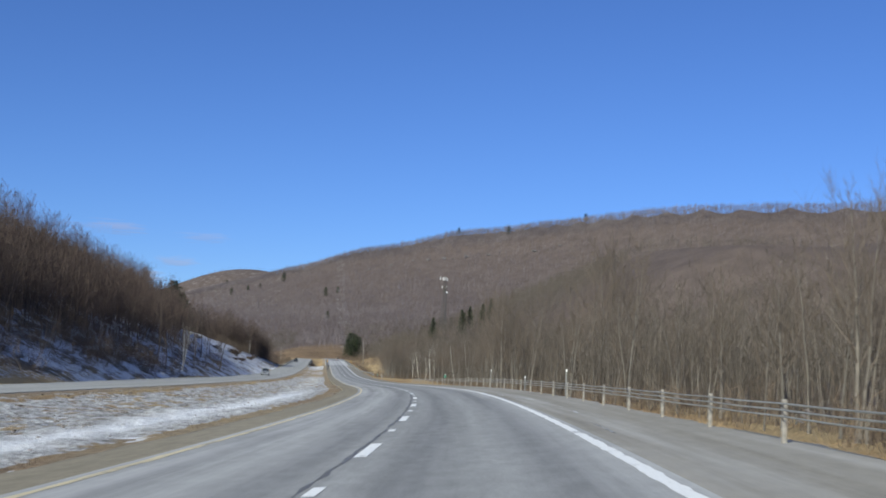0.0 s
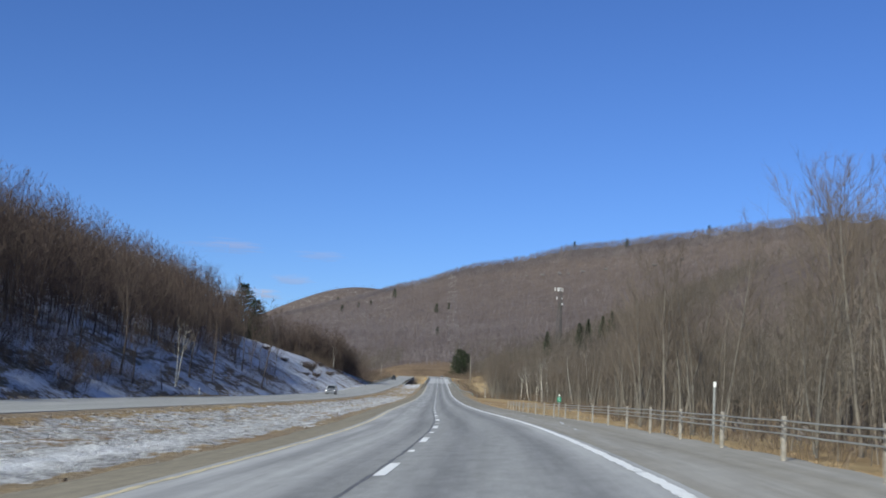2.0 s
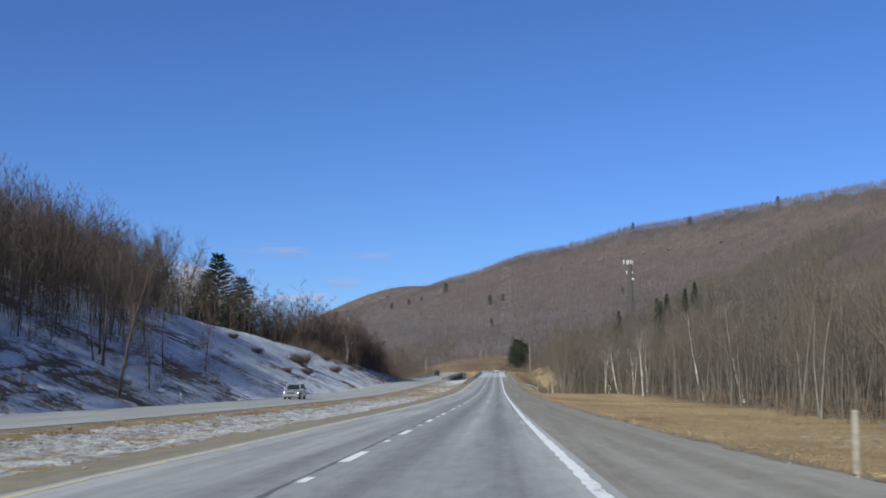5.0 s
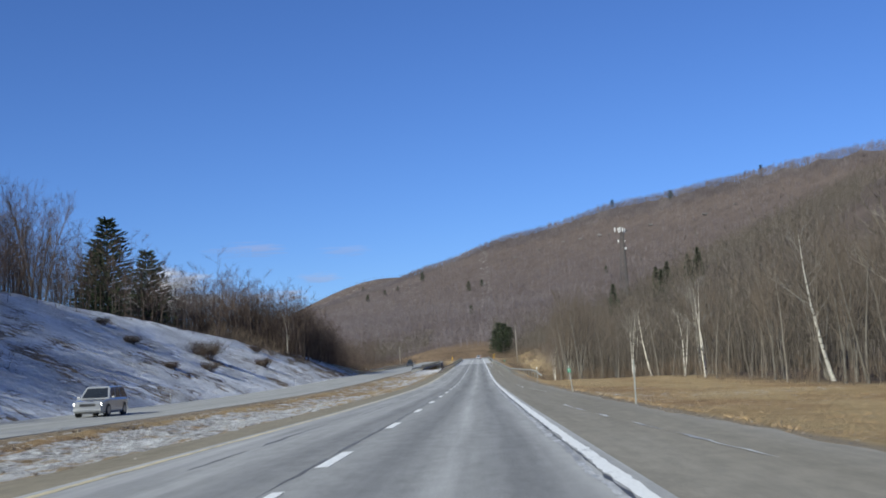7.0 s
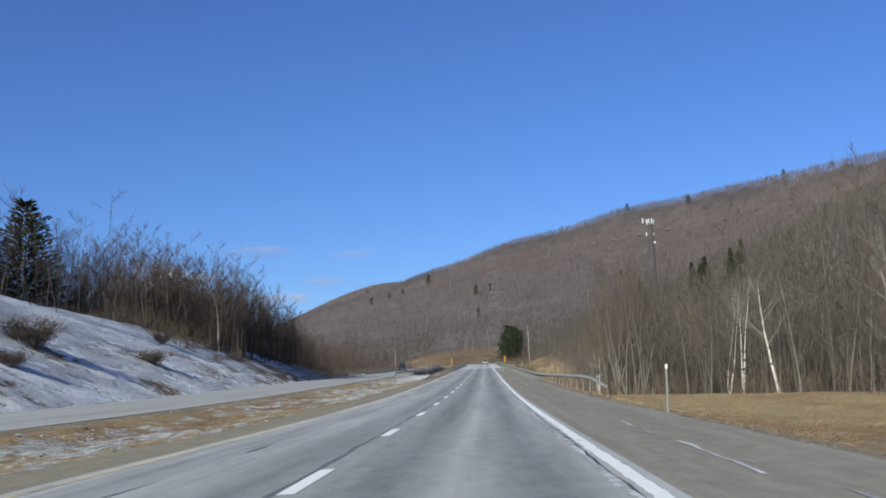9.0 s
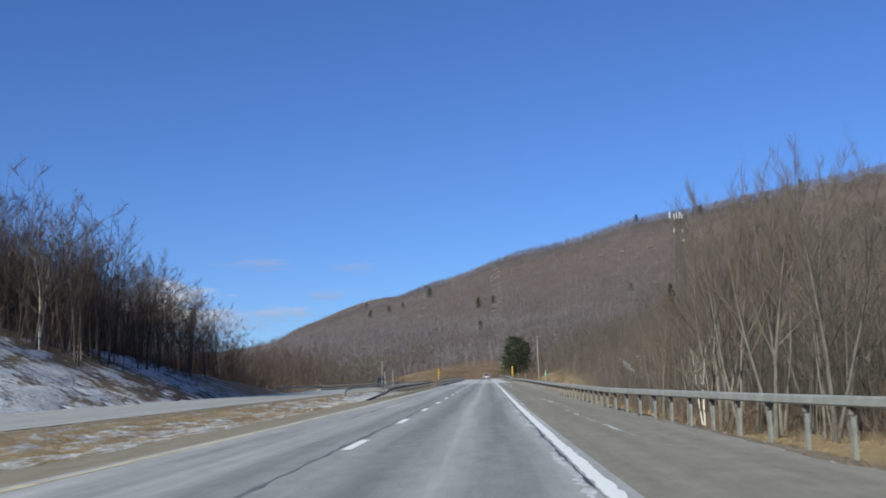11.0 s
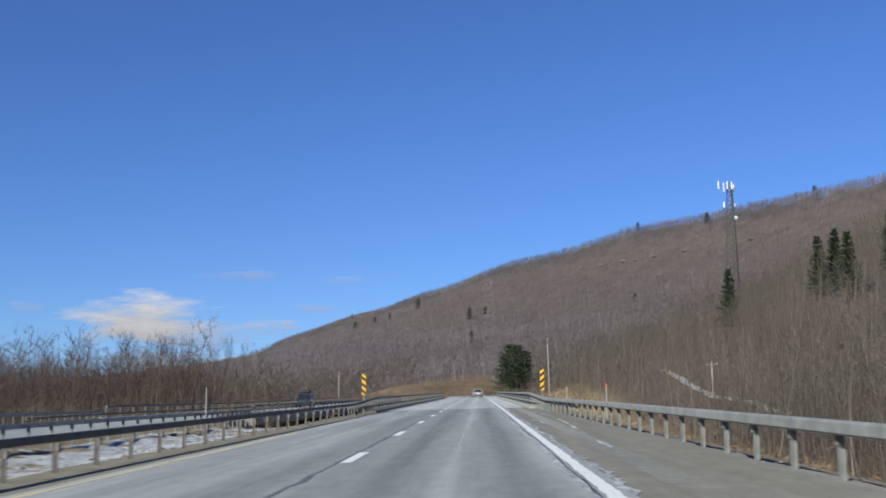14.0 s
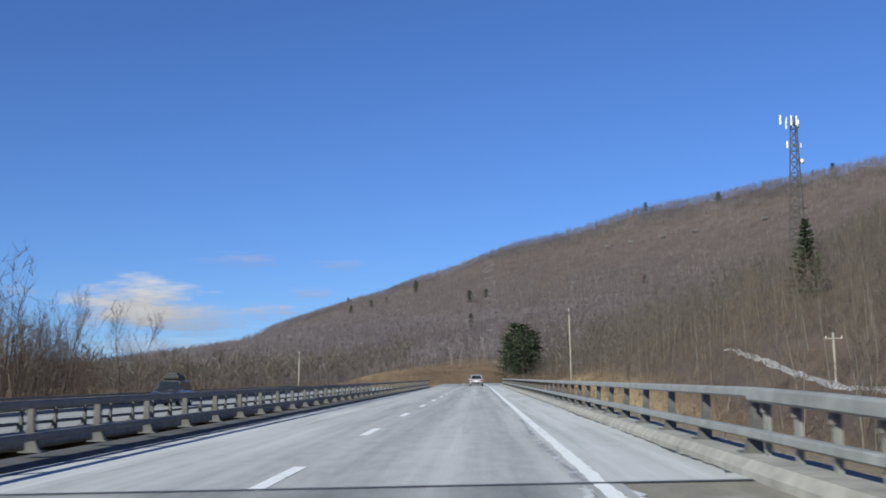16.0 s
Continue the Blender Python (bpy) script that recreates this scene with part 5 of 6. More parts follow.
beam_rail("box_beam_rail", np.concatenate([[446, 448, 450], np.arange(453, 500.1, 3.0)]), lambda y: lerp(y, [446, 456], [1.1, 0.5]), lambda y: lerp(y, [446, 450], [0.1, 0.66]),
          "box-beam guard rail beside the opposite carriageway", base=opp_along)
beam_rail("box_beam_rail", np.concatenate([[468, 470], np.arange(473, 500.1, 3.0)]), lambda y: lerp(y, [468, 480], [-10.2, -9.5]), lambda y: lerp(y, [468, 472], [0.1, 0.66]),
          "box-beam guard rail on the far side of the opposite carriageway", base=opp_along)


# bridge railings: two tubes on flared steel posts over a concrete kerb
def bridge_post_mesh(face):
    """A welded post whose foot sweeps out towards the road side given by face."""
    bm = bmesh.new()
    prof = [(0.16, 0.0), (0.12, 0.10), (0.07, 0.24), (0.05, 0.45), (0.05, 0.76)]
    rings = []
    for d, z in prof:
        w = 0.06 if z > 0.3 else 0.08
        rings.append([bm.verts.new((x * face, y, z)) for x, y in ((-0.055, -w), (d, -w), (d, w), (-0.055, w))])
    for a, b in zip(rings, rings[1:]):
        for k in range(4):
            bm.faces.new((a[k], a[(k + 1) % 4], b[(k + 1) % 4], b[k]))
    bm.faces.new(rings[0][::-1])
    bm.faces.new(rings[-1])
    box(bm, 0.34, 0.30, 0.025, 0.04 * face, 0, 0.012)
    bmesh.ops.recalc_face_normals(bm, faces=bm.faces)
    me = bpy.data.meshes.new("post")
    bm.to_mesh(me)
    bm.free()
    me.materials.append(SHADED_POST_STEEL)
    return me


def bridge_rail(y0, y1, u, face, base, label, kerb_in, kerb_out, gap=2.95, kerb_start=0.6, kerb_material=KERB, kerb_top=0.17, rail_material=GALV):
    root = thing("bridge_railing", 0, 0, 0, label=label, category="bridge railing")
    ys = np.arange(y0, y1 + 0.1, gap)
    for h, hh in ((0.885, 0.12), (0.41, 0.11)):
        start = [] if h > 0.6 else [y0 - 12.0, y0 - 10.5, y0 - 6.0]
        pts = [base(y, u + face * 0.06 - face * lerp(y, [y0 - 12, y0 - 10.5, y0 - 6, y0], [0.5, 0.28, 0.12, 0.0]), lerp(y, [y0 - 12, y0], [0.34, h])) for y in np.concatenate([start, ys])]
        tube_rail(pts, 0.13, hh, "rail", rail_material, root, "square steel rail tube")
    pm = bridge_post_mesh(face)
    for y in ys[:-1] + 0.3:
        placed("post", pm, root, base(y, u - face * 0.06, 0.17))
    kerb = tube_rail([base(y, 0.5 * (kerb_in + kerb_out), kerb_top - 0.28) for y in np.arange(y0 - kerb_start, y1, 4.0)], abs(kerb_out - kerb_in), 0.56, "bridge_kerb", kerb_material, None)
    tagged(kerb, "weathered concrete bridge kerb under the railing", "kerb", kind="structure")
    return root


bridge_rail(500.9, 642, 3.33, -1, along, "steel two-rail bridge railing on flared posts, sunlit", 2.95, 3.75, kerb_start=5.5)
# this railing and kerb, and the next bridge's rails, are coloured as shaded
bridge_rail(498.2, 642, -6.55, 1, along, "steel two-rail bridge railing on flared posts, shade in its colour", -6.2, -7.0, kerb_start=3.0, kerb_material=KERB_SHADED, kerb_top=0.09, rail_material=SHADED_GALV)
bridge_rail(500, 642, 0.4, -1, opp_along, "steel railing of the neighbouring bridge, median side", 0.05, 0.7, rail_material=SHADED_GALV)
bridge_rail(500, 642, -9.35, 1, opp_along, "steel railing of the neighbouring bridge, outer side", -9.05, -9.7, rail_material=SHADED_GALV)
for a in (499.6, 641.6):
    ob = ribbon("expansion_joint", [a - 0.09, a + 0.09], lambda y: np.linspace(float(path_x(y)) - 6.1, float(path_x(y)) + 3.0, 8), lambda X, Y: surface(X, Y) + 0.006, TAR)
    tagged(ob, "dark expansion joint across the bridge deck", "expansion joint", kind="structure")
for u0 in (-6.6, -3.6, -0.6, 2.4):
    bm = bmesh.new()
    box(bm, 0.42, 142, 1.1, 0, 0, 0, 0.03)
    g = part("bridge_girder", bm, DARK_STEEL, None)
    a, b = along(500, u0, -1.55), along(642, u0, -1.55)
    g.matrix_basis = Matrix.Translation((a + b) / 2) @ Matrix.Rotation(math.atan((b.z - a.z) / 142), 4, "X")
    tagged(g, "weathered steel girder under the bridge deck", "girder", "bridge girders", "structure")

stripe("gutter_dirt", np.arange(500.5, 640, 0.35), lambda y: path_x(y) + 2.93 + 0.05 * rough_noise(y, 0.9, 2.2, 71), 0.05, TAR, "ragged dark dirt line in the bridge gutter", 0.006, rag=0.035)
stripe("gutter_dirt", np.arange(498.5, 640, 0.35), lambda y: path_x(y) - 6.04 + 0.03 * rough_noise(y, 0.9, 2.2, 72), 0.05, TAR, "ragged dark dirt line in the bridge gutter", 0.006, rag=0.03)
# rumble strips cut into the right shoulder
vs, fs = [], []
for y in np.arange(440, 498, 0.31):
    p = along(y, 2.35, 0.0)
    n = len(vs)
    for dx, dy in ((-0.22, -0.06), (0.22, -0.06), (0.22, 0.06), (-0.22, 0.06)):
        vs.append((p.x + dx, y + dy, float(surface(p.x + dx, y + dy)) + (0.004 if dy > 0 else -0.002)))
    fs.append((n, n + 1, n + 2, n + 3))
rumble = new("rumble_strip", mesh_of("rumble_strip", vs, fs, CONCRETE))
tagged(rumble, "row of shallow rumble grooves in the shoulder", "rumble strip", kind="structure")

# seams and cracks in shoulder and lanes
def crack(u0, u1, y0, y1, width, material, label, seed, wob=0.09):
    rng = random.Random(seed)
    n = max(3, int((y1 - y0) / 5))
    offs = [rng.uniform(-wob, wob) for _ in range(n + 1)]
    ys = np.linspace(y0, y1, n + 1)

    def centre(y):
        return float(path_x(y)) + lerp(y, [y0, y1], [u0, u1]) + np.interp(y, ys, offs)
    def sides(y):
        k = max(0.0, width * (0.45 + 1.1 * float(rough_noise(y, y0, 1.6, 60 + seed)))) / 2 + 0.0004
        c = centre(y) + 0.03 * float(rough_noise(y, 3.3, 0.7, 61))
        return [c - k, c + k]
    ob = ribbon("crack", np.arange(y0, y1, 0.35), sides, lambda X, Y: surface(X, Y) + 0.003, material)
    tagged(ob, label, "road crack", kind="structure")


PALE = simple("pale_crack_fill", (0.40, 0.39, 0.36), 0.9, 0.2, 4.0)
for k, (u0, u1, y0, y1) in enumerate(((3.2, 2.6, 226, 250), (3.4, 2.9, 268, 288), (2.6, 2.9, 286, 300), (2.9, 2.7, 352, 372), (3.1, 2.8, 376, 392), (2.4, 2.9, 448, 470), (2.9, 2.6, 474, 486), (2.6, 3.2, 20, 36), (3.2, 2.4, 40, 56), (2.7, 3.4, 96, 112), (2.2, 2.0, 462, 470), (2.9, 3.1, 118, 140))):
    crack(u0, u1, y0, y1, 0.09, SALT_CRUST, "pale salt-filled crack in the shoulder", k)
for k, (u0, u1, y0, y1) in enumerate(((-0.45, -0.47, 415, 430), (-0.45, -0.42, 448, 466))):
    crack(u0, u1, y0, y1, 0.03, PALE, "pale salt-filled crack along the lane", 40 + k, 0.05)
for k, (u0, u1, y0, y1) in enumerate(((-4.4, -4.5, 230, 246), (-4.2, -4.3, 252, 268), (-4.3, -4.3, 280, 296), (-4.4, -4.2, 360, 384), (-3.9, -4.1, 396, 410), (-4.0, -3.9, 480, 492))):
    crack(u0, u1, y0, y1, 0.10, SEAM, "dark sealed crack in the passing lane", 60 + k, 0.06)


# delineators, reference markers, object markers
def delineator(x, y, height, label, white=0.12, green=False, tilt=0.0, z=None, colour=None, plain=False, board_size=1.0):
    root = thing("marker_post" if not green else "reference_marker", x, y, (ground_at(x, y) if z is None else z) - 0.02, r3.uniform(-6, 6), label=label, category="marker post")
    root.matrix_basis = root.matrix_basis @ Matrix.Rotation(radians(tilt), 4, "Y")
    bm = bmesh.new()
    box(bm, 0.05, 0.026, height, 0, 0, height / 2, 0.006)
    box(bm, 0.02, 0.05, height, 0, 0.03, height / 2, 0.004)
    part("post", bm, GALV, root)
    if not plain:
        bm = bmesh.new()
        box(bm, 0.06, 0.012, white, 0, -0.024, height - white / 2 + 0.02, 0.004)
        part("reflector", bm, colour or WHITE_SHEET, root, "white reflector plate" if colour is None else "orange-red plate")
    if green:
        bm = bmesh.new()
        box(bm, 0.22 * board_size, 0.008, 0.27 * board_size, 0, -0.03, height - 0.27 * board_size, 0.003)
        board = part("sign_board", bm, GREEN_SIGN, root, "small green reference board")
        for k in range(3):
            bm = bmesh.new()
            box(bm, 0.09 * board_size, 0.004, 0.018, 0, -0.038, height - (0.19 + 0.07 * k) * board_size)
            part("bar", bm, WHITE_SHEET, board)
    return root


delineator(float(path_x(47.5)) + 4.75, 47.5, 1.3, "tall grey marker post with white top beside the cable fence")
delineator(float(path_x(85.5)) + 4.85, 86.5, 1.5, "tall grey marker post with white top beside the cable fence")
delineator(float(path_x(64)) + 4.65, 64, 0.95, "short post with white reflector on the cable fence line")
delineator(4.75, 124.9, 1.38, "green reference marker with white reflector on a post", 0.12, True)
delineator(4.35, 246.3, 1.4, "plain white-grey marker post at the shoulder's edge", plain=True)
delineator(4.55, 271.0, 1.35, "small green reference marker on a leaning post", 0.02, True, -7.0, board_size=0.72)
delineator(4.4, 303.6, 1.35, "marker post with white reflector beside the field")
delineator(4.5, 421.6, 1.6, "small green reference marker behind the guard rail", 0.02, True, z=along(421.6, 4.5)[2] - 0.15, board_size=0.85)
delineator(4.45, 467.5, 1.28, "orange-topped marker post behind the guard rail", 0.10, colour=ORANGE_SHEET, z=along(467, 4.4)[2] + 0.0)
delineator(3.95, 479.5, 1.25, "pale marker post behind the guard rail", plain=True, z=along(479, 4.0)[2])
for x, y, h in ((-28.9, 188.3, 1.25), (-29.4, 128, 1.25), (-25.3, 444.9, 1.3), (-25.3, 463.4, 1.3), (-27.2, 250, 1.2), (-26.9, 310, 1.2), (-26.2, 372, 1.2), (-25.5, 482, 1.2), (-28.2, 66, 1.2)):
    delineator(x, y, h, "delineator post with white reflector beside the opposite carriageway")
delineator(-7.6, 425.5, 2.2, "bare steel post behind the median guard rail", plain=True)
delineator(-7.9, 421.7, 2.0, "bare steel post behind the median guard rail", plain=True)
delineator(-13.9, 483.0, 2.3, "bare steel post between the carriageways", plain=True)


def object_marker(x, y, z, lean, label):
    """A tall narrow hazard panel with slanting yellow and black bands on a steel post."""
    root = thing("object_marker", x, y, z - 0.9, 0, label=label, category="road sign")
    bm = bmesh.new()
    for dx in (-0.035, 0.035):
        box(bm, 0.03, 0.035, 1.9, dx, 0.03, 0.55, 0.004)
    part("post", bm, GALV, root)
    w, h, z0 = 0.235, 1.22, 0.90
    bm = bmesh.new()
    box(bm, w, 0.012, h, 0, 0, z0 + h / 2, 0.003)
    panel = part("panel", bm, BLACK_SHEET, root, "black and yellow striped panel")
    for k in range(-1, 5):
        zc = z0 + k * 0.37 + 0.255
        a, b = zc - lean * w * 0.5, zc + lean * w * 0.5
        lo, hi = z0, z0 + h
        pts = [(-w / 2, a), (w / 2, b), (w / 2, b + 0.185), (-w / 2, a + 0.185)]
        pts = [(px, min(max(pz, lo), hi)) for px, pz in pts]
        if max(p[1] for p in pts) - min(p[1] for p in pts) < 0.02:
            continue
        bm = bmesh.new()
        fv = [bm.verts.new((px * 0.985, -0.0105, pz)) for px, pz in pts] + [bm.verts.new((px * 0.985, -0.0065, pz)) for px, pz in pts]
        bm.faces.new(fv[:4])
        for q in range(4):
            try:
                bm.faces.new((fv[q], fv[(q + 1) % 4], fv[4 + (q + 1) % 4], fv[4 + q]))
            except ValueError:
                pass
        part("stripe", bm, YELLOW_SHEET, panel, "yellow reflective stripe")
    return root


object_marker(3.46, 491.3, 3.17, 0.8, "yellow and black hazard marker at the bridge rail's end")
object_marker(-6.78, 491.3, 2.96, -0.8, "yellow and black hazard marker at the median rail's end")


# utility poles
def utility_pole(x, y, top, height, label, arm=False, leaning=0.0):
    root = thing("utility_pole", x, y, top - height, 0, label=label, category="utility pole")
    root.matrix_basis = root.matrix_basis @ Matrix.Rotation(radians(leaning), 4, "Y")
    bm = bmesh.new()
    rod(bm, (0, 0, -1.5), (0, 0, height), 0.17, 0.11, 10)
    part("pole", bm, WEATHERED_WOOD, root, smooth_shade=True)
    if arm:
        bm = bmesh.new()
        box(bm, 1.9, 0.10, 0.12, 0, -0.12, height - 0.6, 0.01)
        part("crossarm", bm, WEATHERED_WOOD, root)
        for dx in (-0.8, 0.8):
            bm = bmesh.new()
            rod(bm, (dx, -0.12, height - 0.54), (dx, -0.12, height - 0.36), 0.045, 0.03, 8)
            part("insulator", bm, WHITE_SHEET, root)
    else:
        bm = bmesh.new()
        box(bm, 0.28, 0.2, 0.5, 0, -0.18, height - 0.8, 0.02)
        part("bracket", bm, DARK_STEEL, root)


utility_pole(15.4, 676.2, 18.3, 14.5, "tall weathered wooden utility pole beyond the bridge", False, -1.2)
utility_pole(-34.7, 704, 12.4, 9.5, "weathered wooden utility pole beyond the opposite carriageway", False)
utility_pole(36.4, 603.8, 9.8, 9.5, "wooden utility pole with crossarm on the hillside", True, -1.0)


# lattice telecom tower
def tower(x, y, top):
    base_z = ground_at(x, y)
    h = top - base_z
    root = thing("telecom_tower", x, y, base_z, 12, label="grey steel lattice tower with white antenna panels", category="tower")
    wide, slim = 2.6, 0.75

    def corner(k, t):
        r = wide + (slim - wide) * t
        a = math.pi / 6 + k * 2 * math.pi / 3
        return Vector((r * math.cos(a), r * math.sin(a), t * h))
    for k in range(3):
        bm = bmesh.new()
        rod(bm, corner(k, -0.02), corner(k, 1), 0.20, 0.13, 8)
        part("leg", bm, TOWER_STEEL, root)
    bays = 15
    for k in range(3):
        n = (k + 1) % 3
        for b in range(bays):
            t0, t1 = b / bays, (b + 1) / bays
            for p, q in ((corner(k, t0), corner(n, t1)), (corner(n, t0), corner(k, t1)), (corner(k, t1), corner(n, t1))):
                bm = bmesh.new()
                rod(bm, p, q, 0.065, sides=5)
                part("brace", bm, TOWER_STEEL, root)
    bm = bmesh.new()
    rod(bm, (0.3, 0.1, 0), (0.25, 0.1, h), 0.11, 0.09, 6)
    part("cable_run", bm, TOWER_STEEL, root, "dark bundle of feeder cables")
    for lvl, hgt, offs, out in ((h - 0.9, 2.1, (-4.0, -2.6, -1.5, -0.3), -1.4), (h - 6.2, 1.5, (-2.6, 0.5), -1.3), (h - 0.9, 2.1, (-1.0, 0.6, 1.8), 1.6)):
        bm = bmesh.new()
        rod(bm, (offs[0] - 0.2, out, lvl), (offs[-1] + 0.2, out, lvl), 0.05, sides=6)
        rod(bm, (0, 0, lvl), (offs[-1] - 0.4, out, lvl), 0.05, sides=6)
        mount = part("antenna_mount", bm, DARK_STEEL, root)
        for q, off in enumerate(offs):
            bm = bmesh.new()
            box(bm, 0.38 if q != 1 else 0.22, 0.16, hgt if q != 1 else hgt * 0.65, off, out + (-0.15 if out < 0 else 0.15), lvl, 0.03)
            part("antenna_panel", bm, WHITE_SHEET, mount, "white antenna panel")
    bm = bmesh.new()
    bmesh.ops.create_cone(bm, cap_ends=True, segments=16, radius1=0.6, radius2=0.25, depth=0.3, matrix=Matrix.Translation((1.0, -0.8, h - 9.5)) @ Matrix.Rotation(radians(90), 4, "X"))
    part("dish", bm, WHITE_SHEET, root, "small white microwave dish")


tower(67.7, 724.0, 62.6)


# ---- vehicles ----
def car_paint(name, base, rough=0.25):
    s = Nodes(name, rough, 0.5)
    s.b.inputs["Metallic"].default_value = 0.35
    s.b.inputs["Coat Weight"].default_value = 0.6
    dirt = s.noise(2.5, 5, 0.6, s.objcoords())
    s.color(s.mix(s.ramp(dirt, [(0.45, 0.0), (0.75, 0.35)]), base, (0.42, 0.40, 0.37)))
    return s.m


SILVER = car_paint("silver_paint", (0.52, 0.53, 0.54))
DARK_PAINT = car_paint("dark_paint", (0.035, 0.04, 0.05))
GREY_PAINT = car_paint("grey_paint", (0.36, 0.37, 0.38))
GLASS = simple("tinted_glass", (0.02, 0.024, 0.028), 0.08, 0.1, 2.0, spec=0.6)
RUBBER = simple("tyre_rubber", (0.025, 0.025, 0.026), 0.85, 0.2, 8.0)
RIM = simple("rim_alloy", (0.4, 0.4, 0.41), 0.35, 0.1, 4.0, 0.8)
RED_LENS = simple("red_lens", (0.42, 0.02, 0.02), 0.2, 0.1, 8.0)
CLEAR_LENS = simple("clear_lens", (0.8, 0.8, 0.78), 0.12, 0.05, 8.0)
TRIM = simple("black_trim", (0.03, 0.03, 0.031), 0.6, 0.15, 6.0)
lit = Nodes("lit_headlamp", 0.2)
lit.b.inputs["Emission Color"].default_value = (1.0, 0.97, 0.9, 1)
lit.b.inputs["Emission Strength"].default_value = 9.0
LIT = lit.color((0.9, 0.9, 0.88)).m


def loft(sections):
    """A shell through cross-sections: each a list of points in the same order."""
    bm = bmesh.new()
    rings = [[bm.verts.new(p) for p in sec] for sec in sections]
    n = len(rings[0])
    for a, b in zip(rings, rings[1:]):
        for k in range(n):
            bm.faces.new((a[k], a[(k + 1) % n], b[(k + 1) % n], b[k]))
    bm.faces.new(rings[0][::-1])
    bm.faces.new(rings[-1])
    bmesh.ops.recalc_face_normals(bm, faces=bm.faces)
    return bm


def body_section(y, w, lo, hi, shoulder):
    """Half-rounded body cross-section at y."""
    h = w / 2
    return [(-h * 0.94, y, lo), (h * 0.94, y, lo), (h, y, lo + 0.12), (h, y, shoulder), (h * 0.93, y, hi), (-h * 0.93, y, hi), (-h, y, shoulder), (-h, y, lo + 0.12)]


def vehicle(name, x, y, z, turn, paint, length, width, height, label, category, cabin, headlamps=CLEAR_LENS, load=False, bonnet=0.92):
    """Front of the vehicle is +y before turning. cabin: (rear foot, rear top, front top, front foot) as fractions of the length from the rear."""
    root = thing(name, x, y, z, turn, label=label, category=category)
    L, W, H = length, width, height
    belt = 0.60 * H
    lo = 0.20

    def yy(f):
        return (f - 0.5) * L
    secs = [body_section(yy(f), W * w, lo + dl, hi, min(hi - 0.06, belt - 0.1)) for f, w, dl, hi in (
        (0.0, 0.86, 0.16, belt * 0.93), (0.025, 0.95, 0.06, belt * 0.99), (0.12, 1.0, 0.0, belt), (0.5, 1.0, 0.0, belt), (cabin[3], 1.0, 0.0, belt * 0.99), (0.88, 0.97, 0.0, belt * bonnet), (0.965, 0.92, 0.05, belt * bonnet * 0.93), (1.0, 0.80, 0.14, belt * 0.72))]
    part("body", loft(secs), paint, root, smooth_shade=False)
    a, b, c, d = (yy(f) for f in cabin)
    w0, w1 = W * 0.93, W * 0.74
    top = H
    bm = bmesh.new()
    v = [bm.verts.new(p) for p in ((-w0 / 2, a, belt - 0.02), (w0 / 2, a, belt - 0.02), (w0 / 2, d, belt - 0.02), (-w0 / 2, d, belt - 0.02),
                                   (-w1 / 2, b, top - 0.04), (w1 / 2, b, top - 0.04), (w1 / 2, c, top - 0.06), (-w1 / 2, c, top - 0.06),
                                   (-w1 / 2 * 0.8, b + 0.12, top), (w1 / 2 * 0.8, b + 0.12, top), (w1 / 2 * 0.8, c - 0.12, top), (-w1 / 2 * 0.8, c - 0.12, top))]
    for f in ((0, 1, 5, 4), (1, 2, 6, 5), (2, 3, 7, 6), (3, 0, 4, 7), (4, 5, 9, 8), (5, 6, 10, 9), (6, 7, 11, 10), (7, 4, 8, 11), (8, 9, 10, 11)):
        bm.faces.new([v[k] for k in f])
    bmesh.ops.recalc_face_normals(bm, faces=bm.faces)
    roof = part("cabin", bm, paint, root)

    def pane(nm, quad, push):
        quad = [Vector(q) for q in quad]
        mid = sum(quad, Vector()) / 4
        n = (quad[1] - quad[0]).cross(quad[3] - quad[0]).normalized()
        bm = bmesh.new()
        pts = [mid + (q - mid) * 0.86 for q in quad]
        f0 = [bm.verts.new(p + n * push) for p in pts]
        f1 = [bm.verts.new(p - n * 0.01) for p in pts]
        bm.faces.new(f0)
        for k in range(4):
            bm.faces.new((f0[k], f1[k], f1[(k + 1) % 4], f0[(k + 1) % 4]))
        bmesh.ops.recalc_face_normals(bm, faces=bm.faces)
        part(nm, bm, GLASS, roof)
    A = [(-w0 / 2, a, belt), (w0 / 2, a, belt), (w1 / 2, b, top - 0.05), (-w1 / 2, b, top - 0.05)]
    F = [(w0 / 2, d, belt), (-w0 / 2, d, belt), (-w1 / 2, c, top - 0.07), (w1 / 2, c, top - 0.07)]
    pane("rear_window", A, 0.012)
    pane("windscreen", F, 0.012)
    for sgn in (-1, 1):
        lo0, hi0 = (Vector((sgn * w0 / 2, a, belt)), Vector((sgn * w1 / 2, b, top - 0.05)))
        lo1, hi1 = (Vector((sgn * w0 / 2, d, belt)), Vector((sgn * w1 / 2, c, top - 0.06)))
        for t0, t1 in ((0.03, 0.36), (0.37, 0.66), (0.67, 0.97)):
            q = [lo0.lerp(lo1, t0), lo0.lerp(lo1, t1), hi0.lerp(hi1, t1), hi0.lerp(hi1, t0)]
            pane("side_window", q if sgn > 0 else q[::-1], 0.012)
    wr = 0.33 if H < 1.6 else 0.37
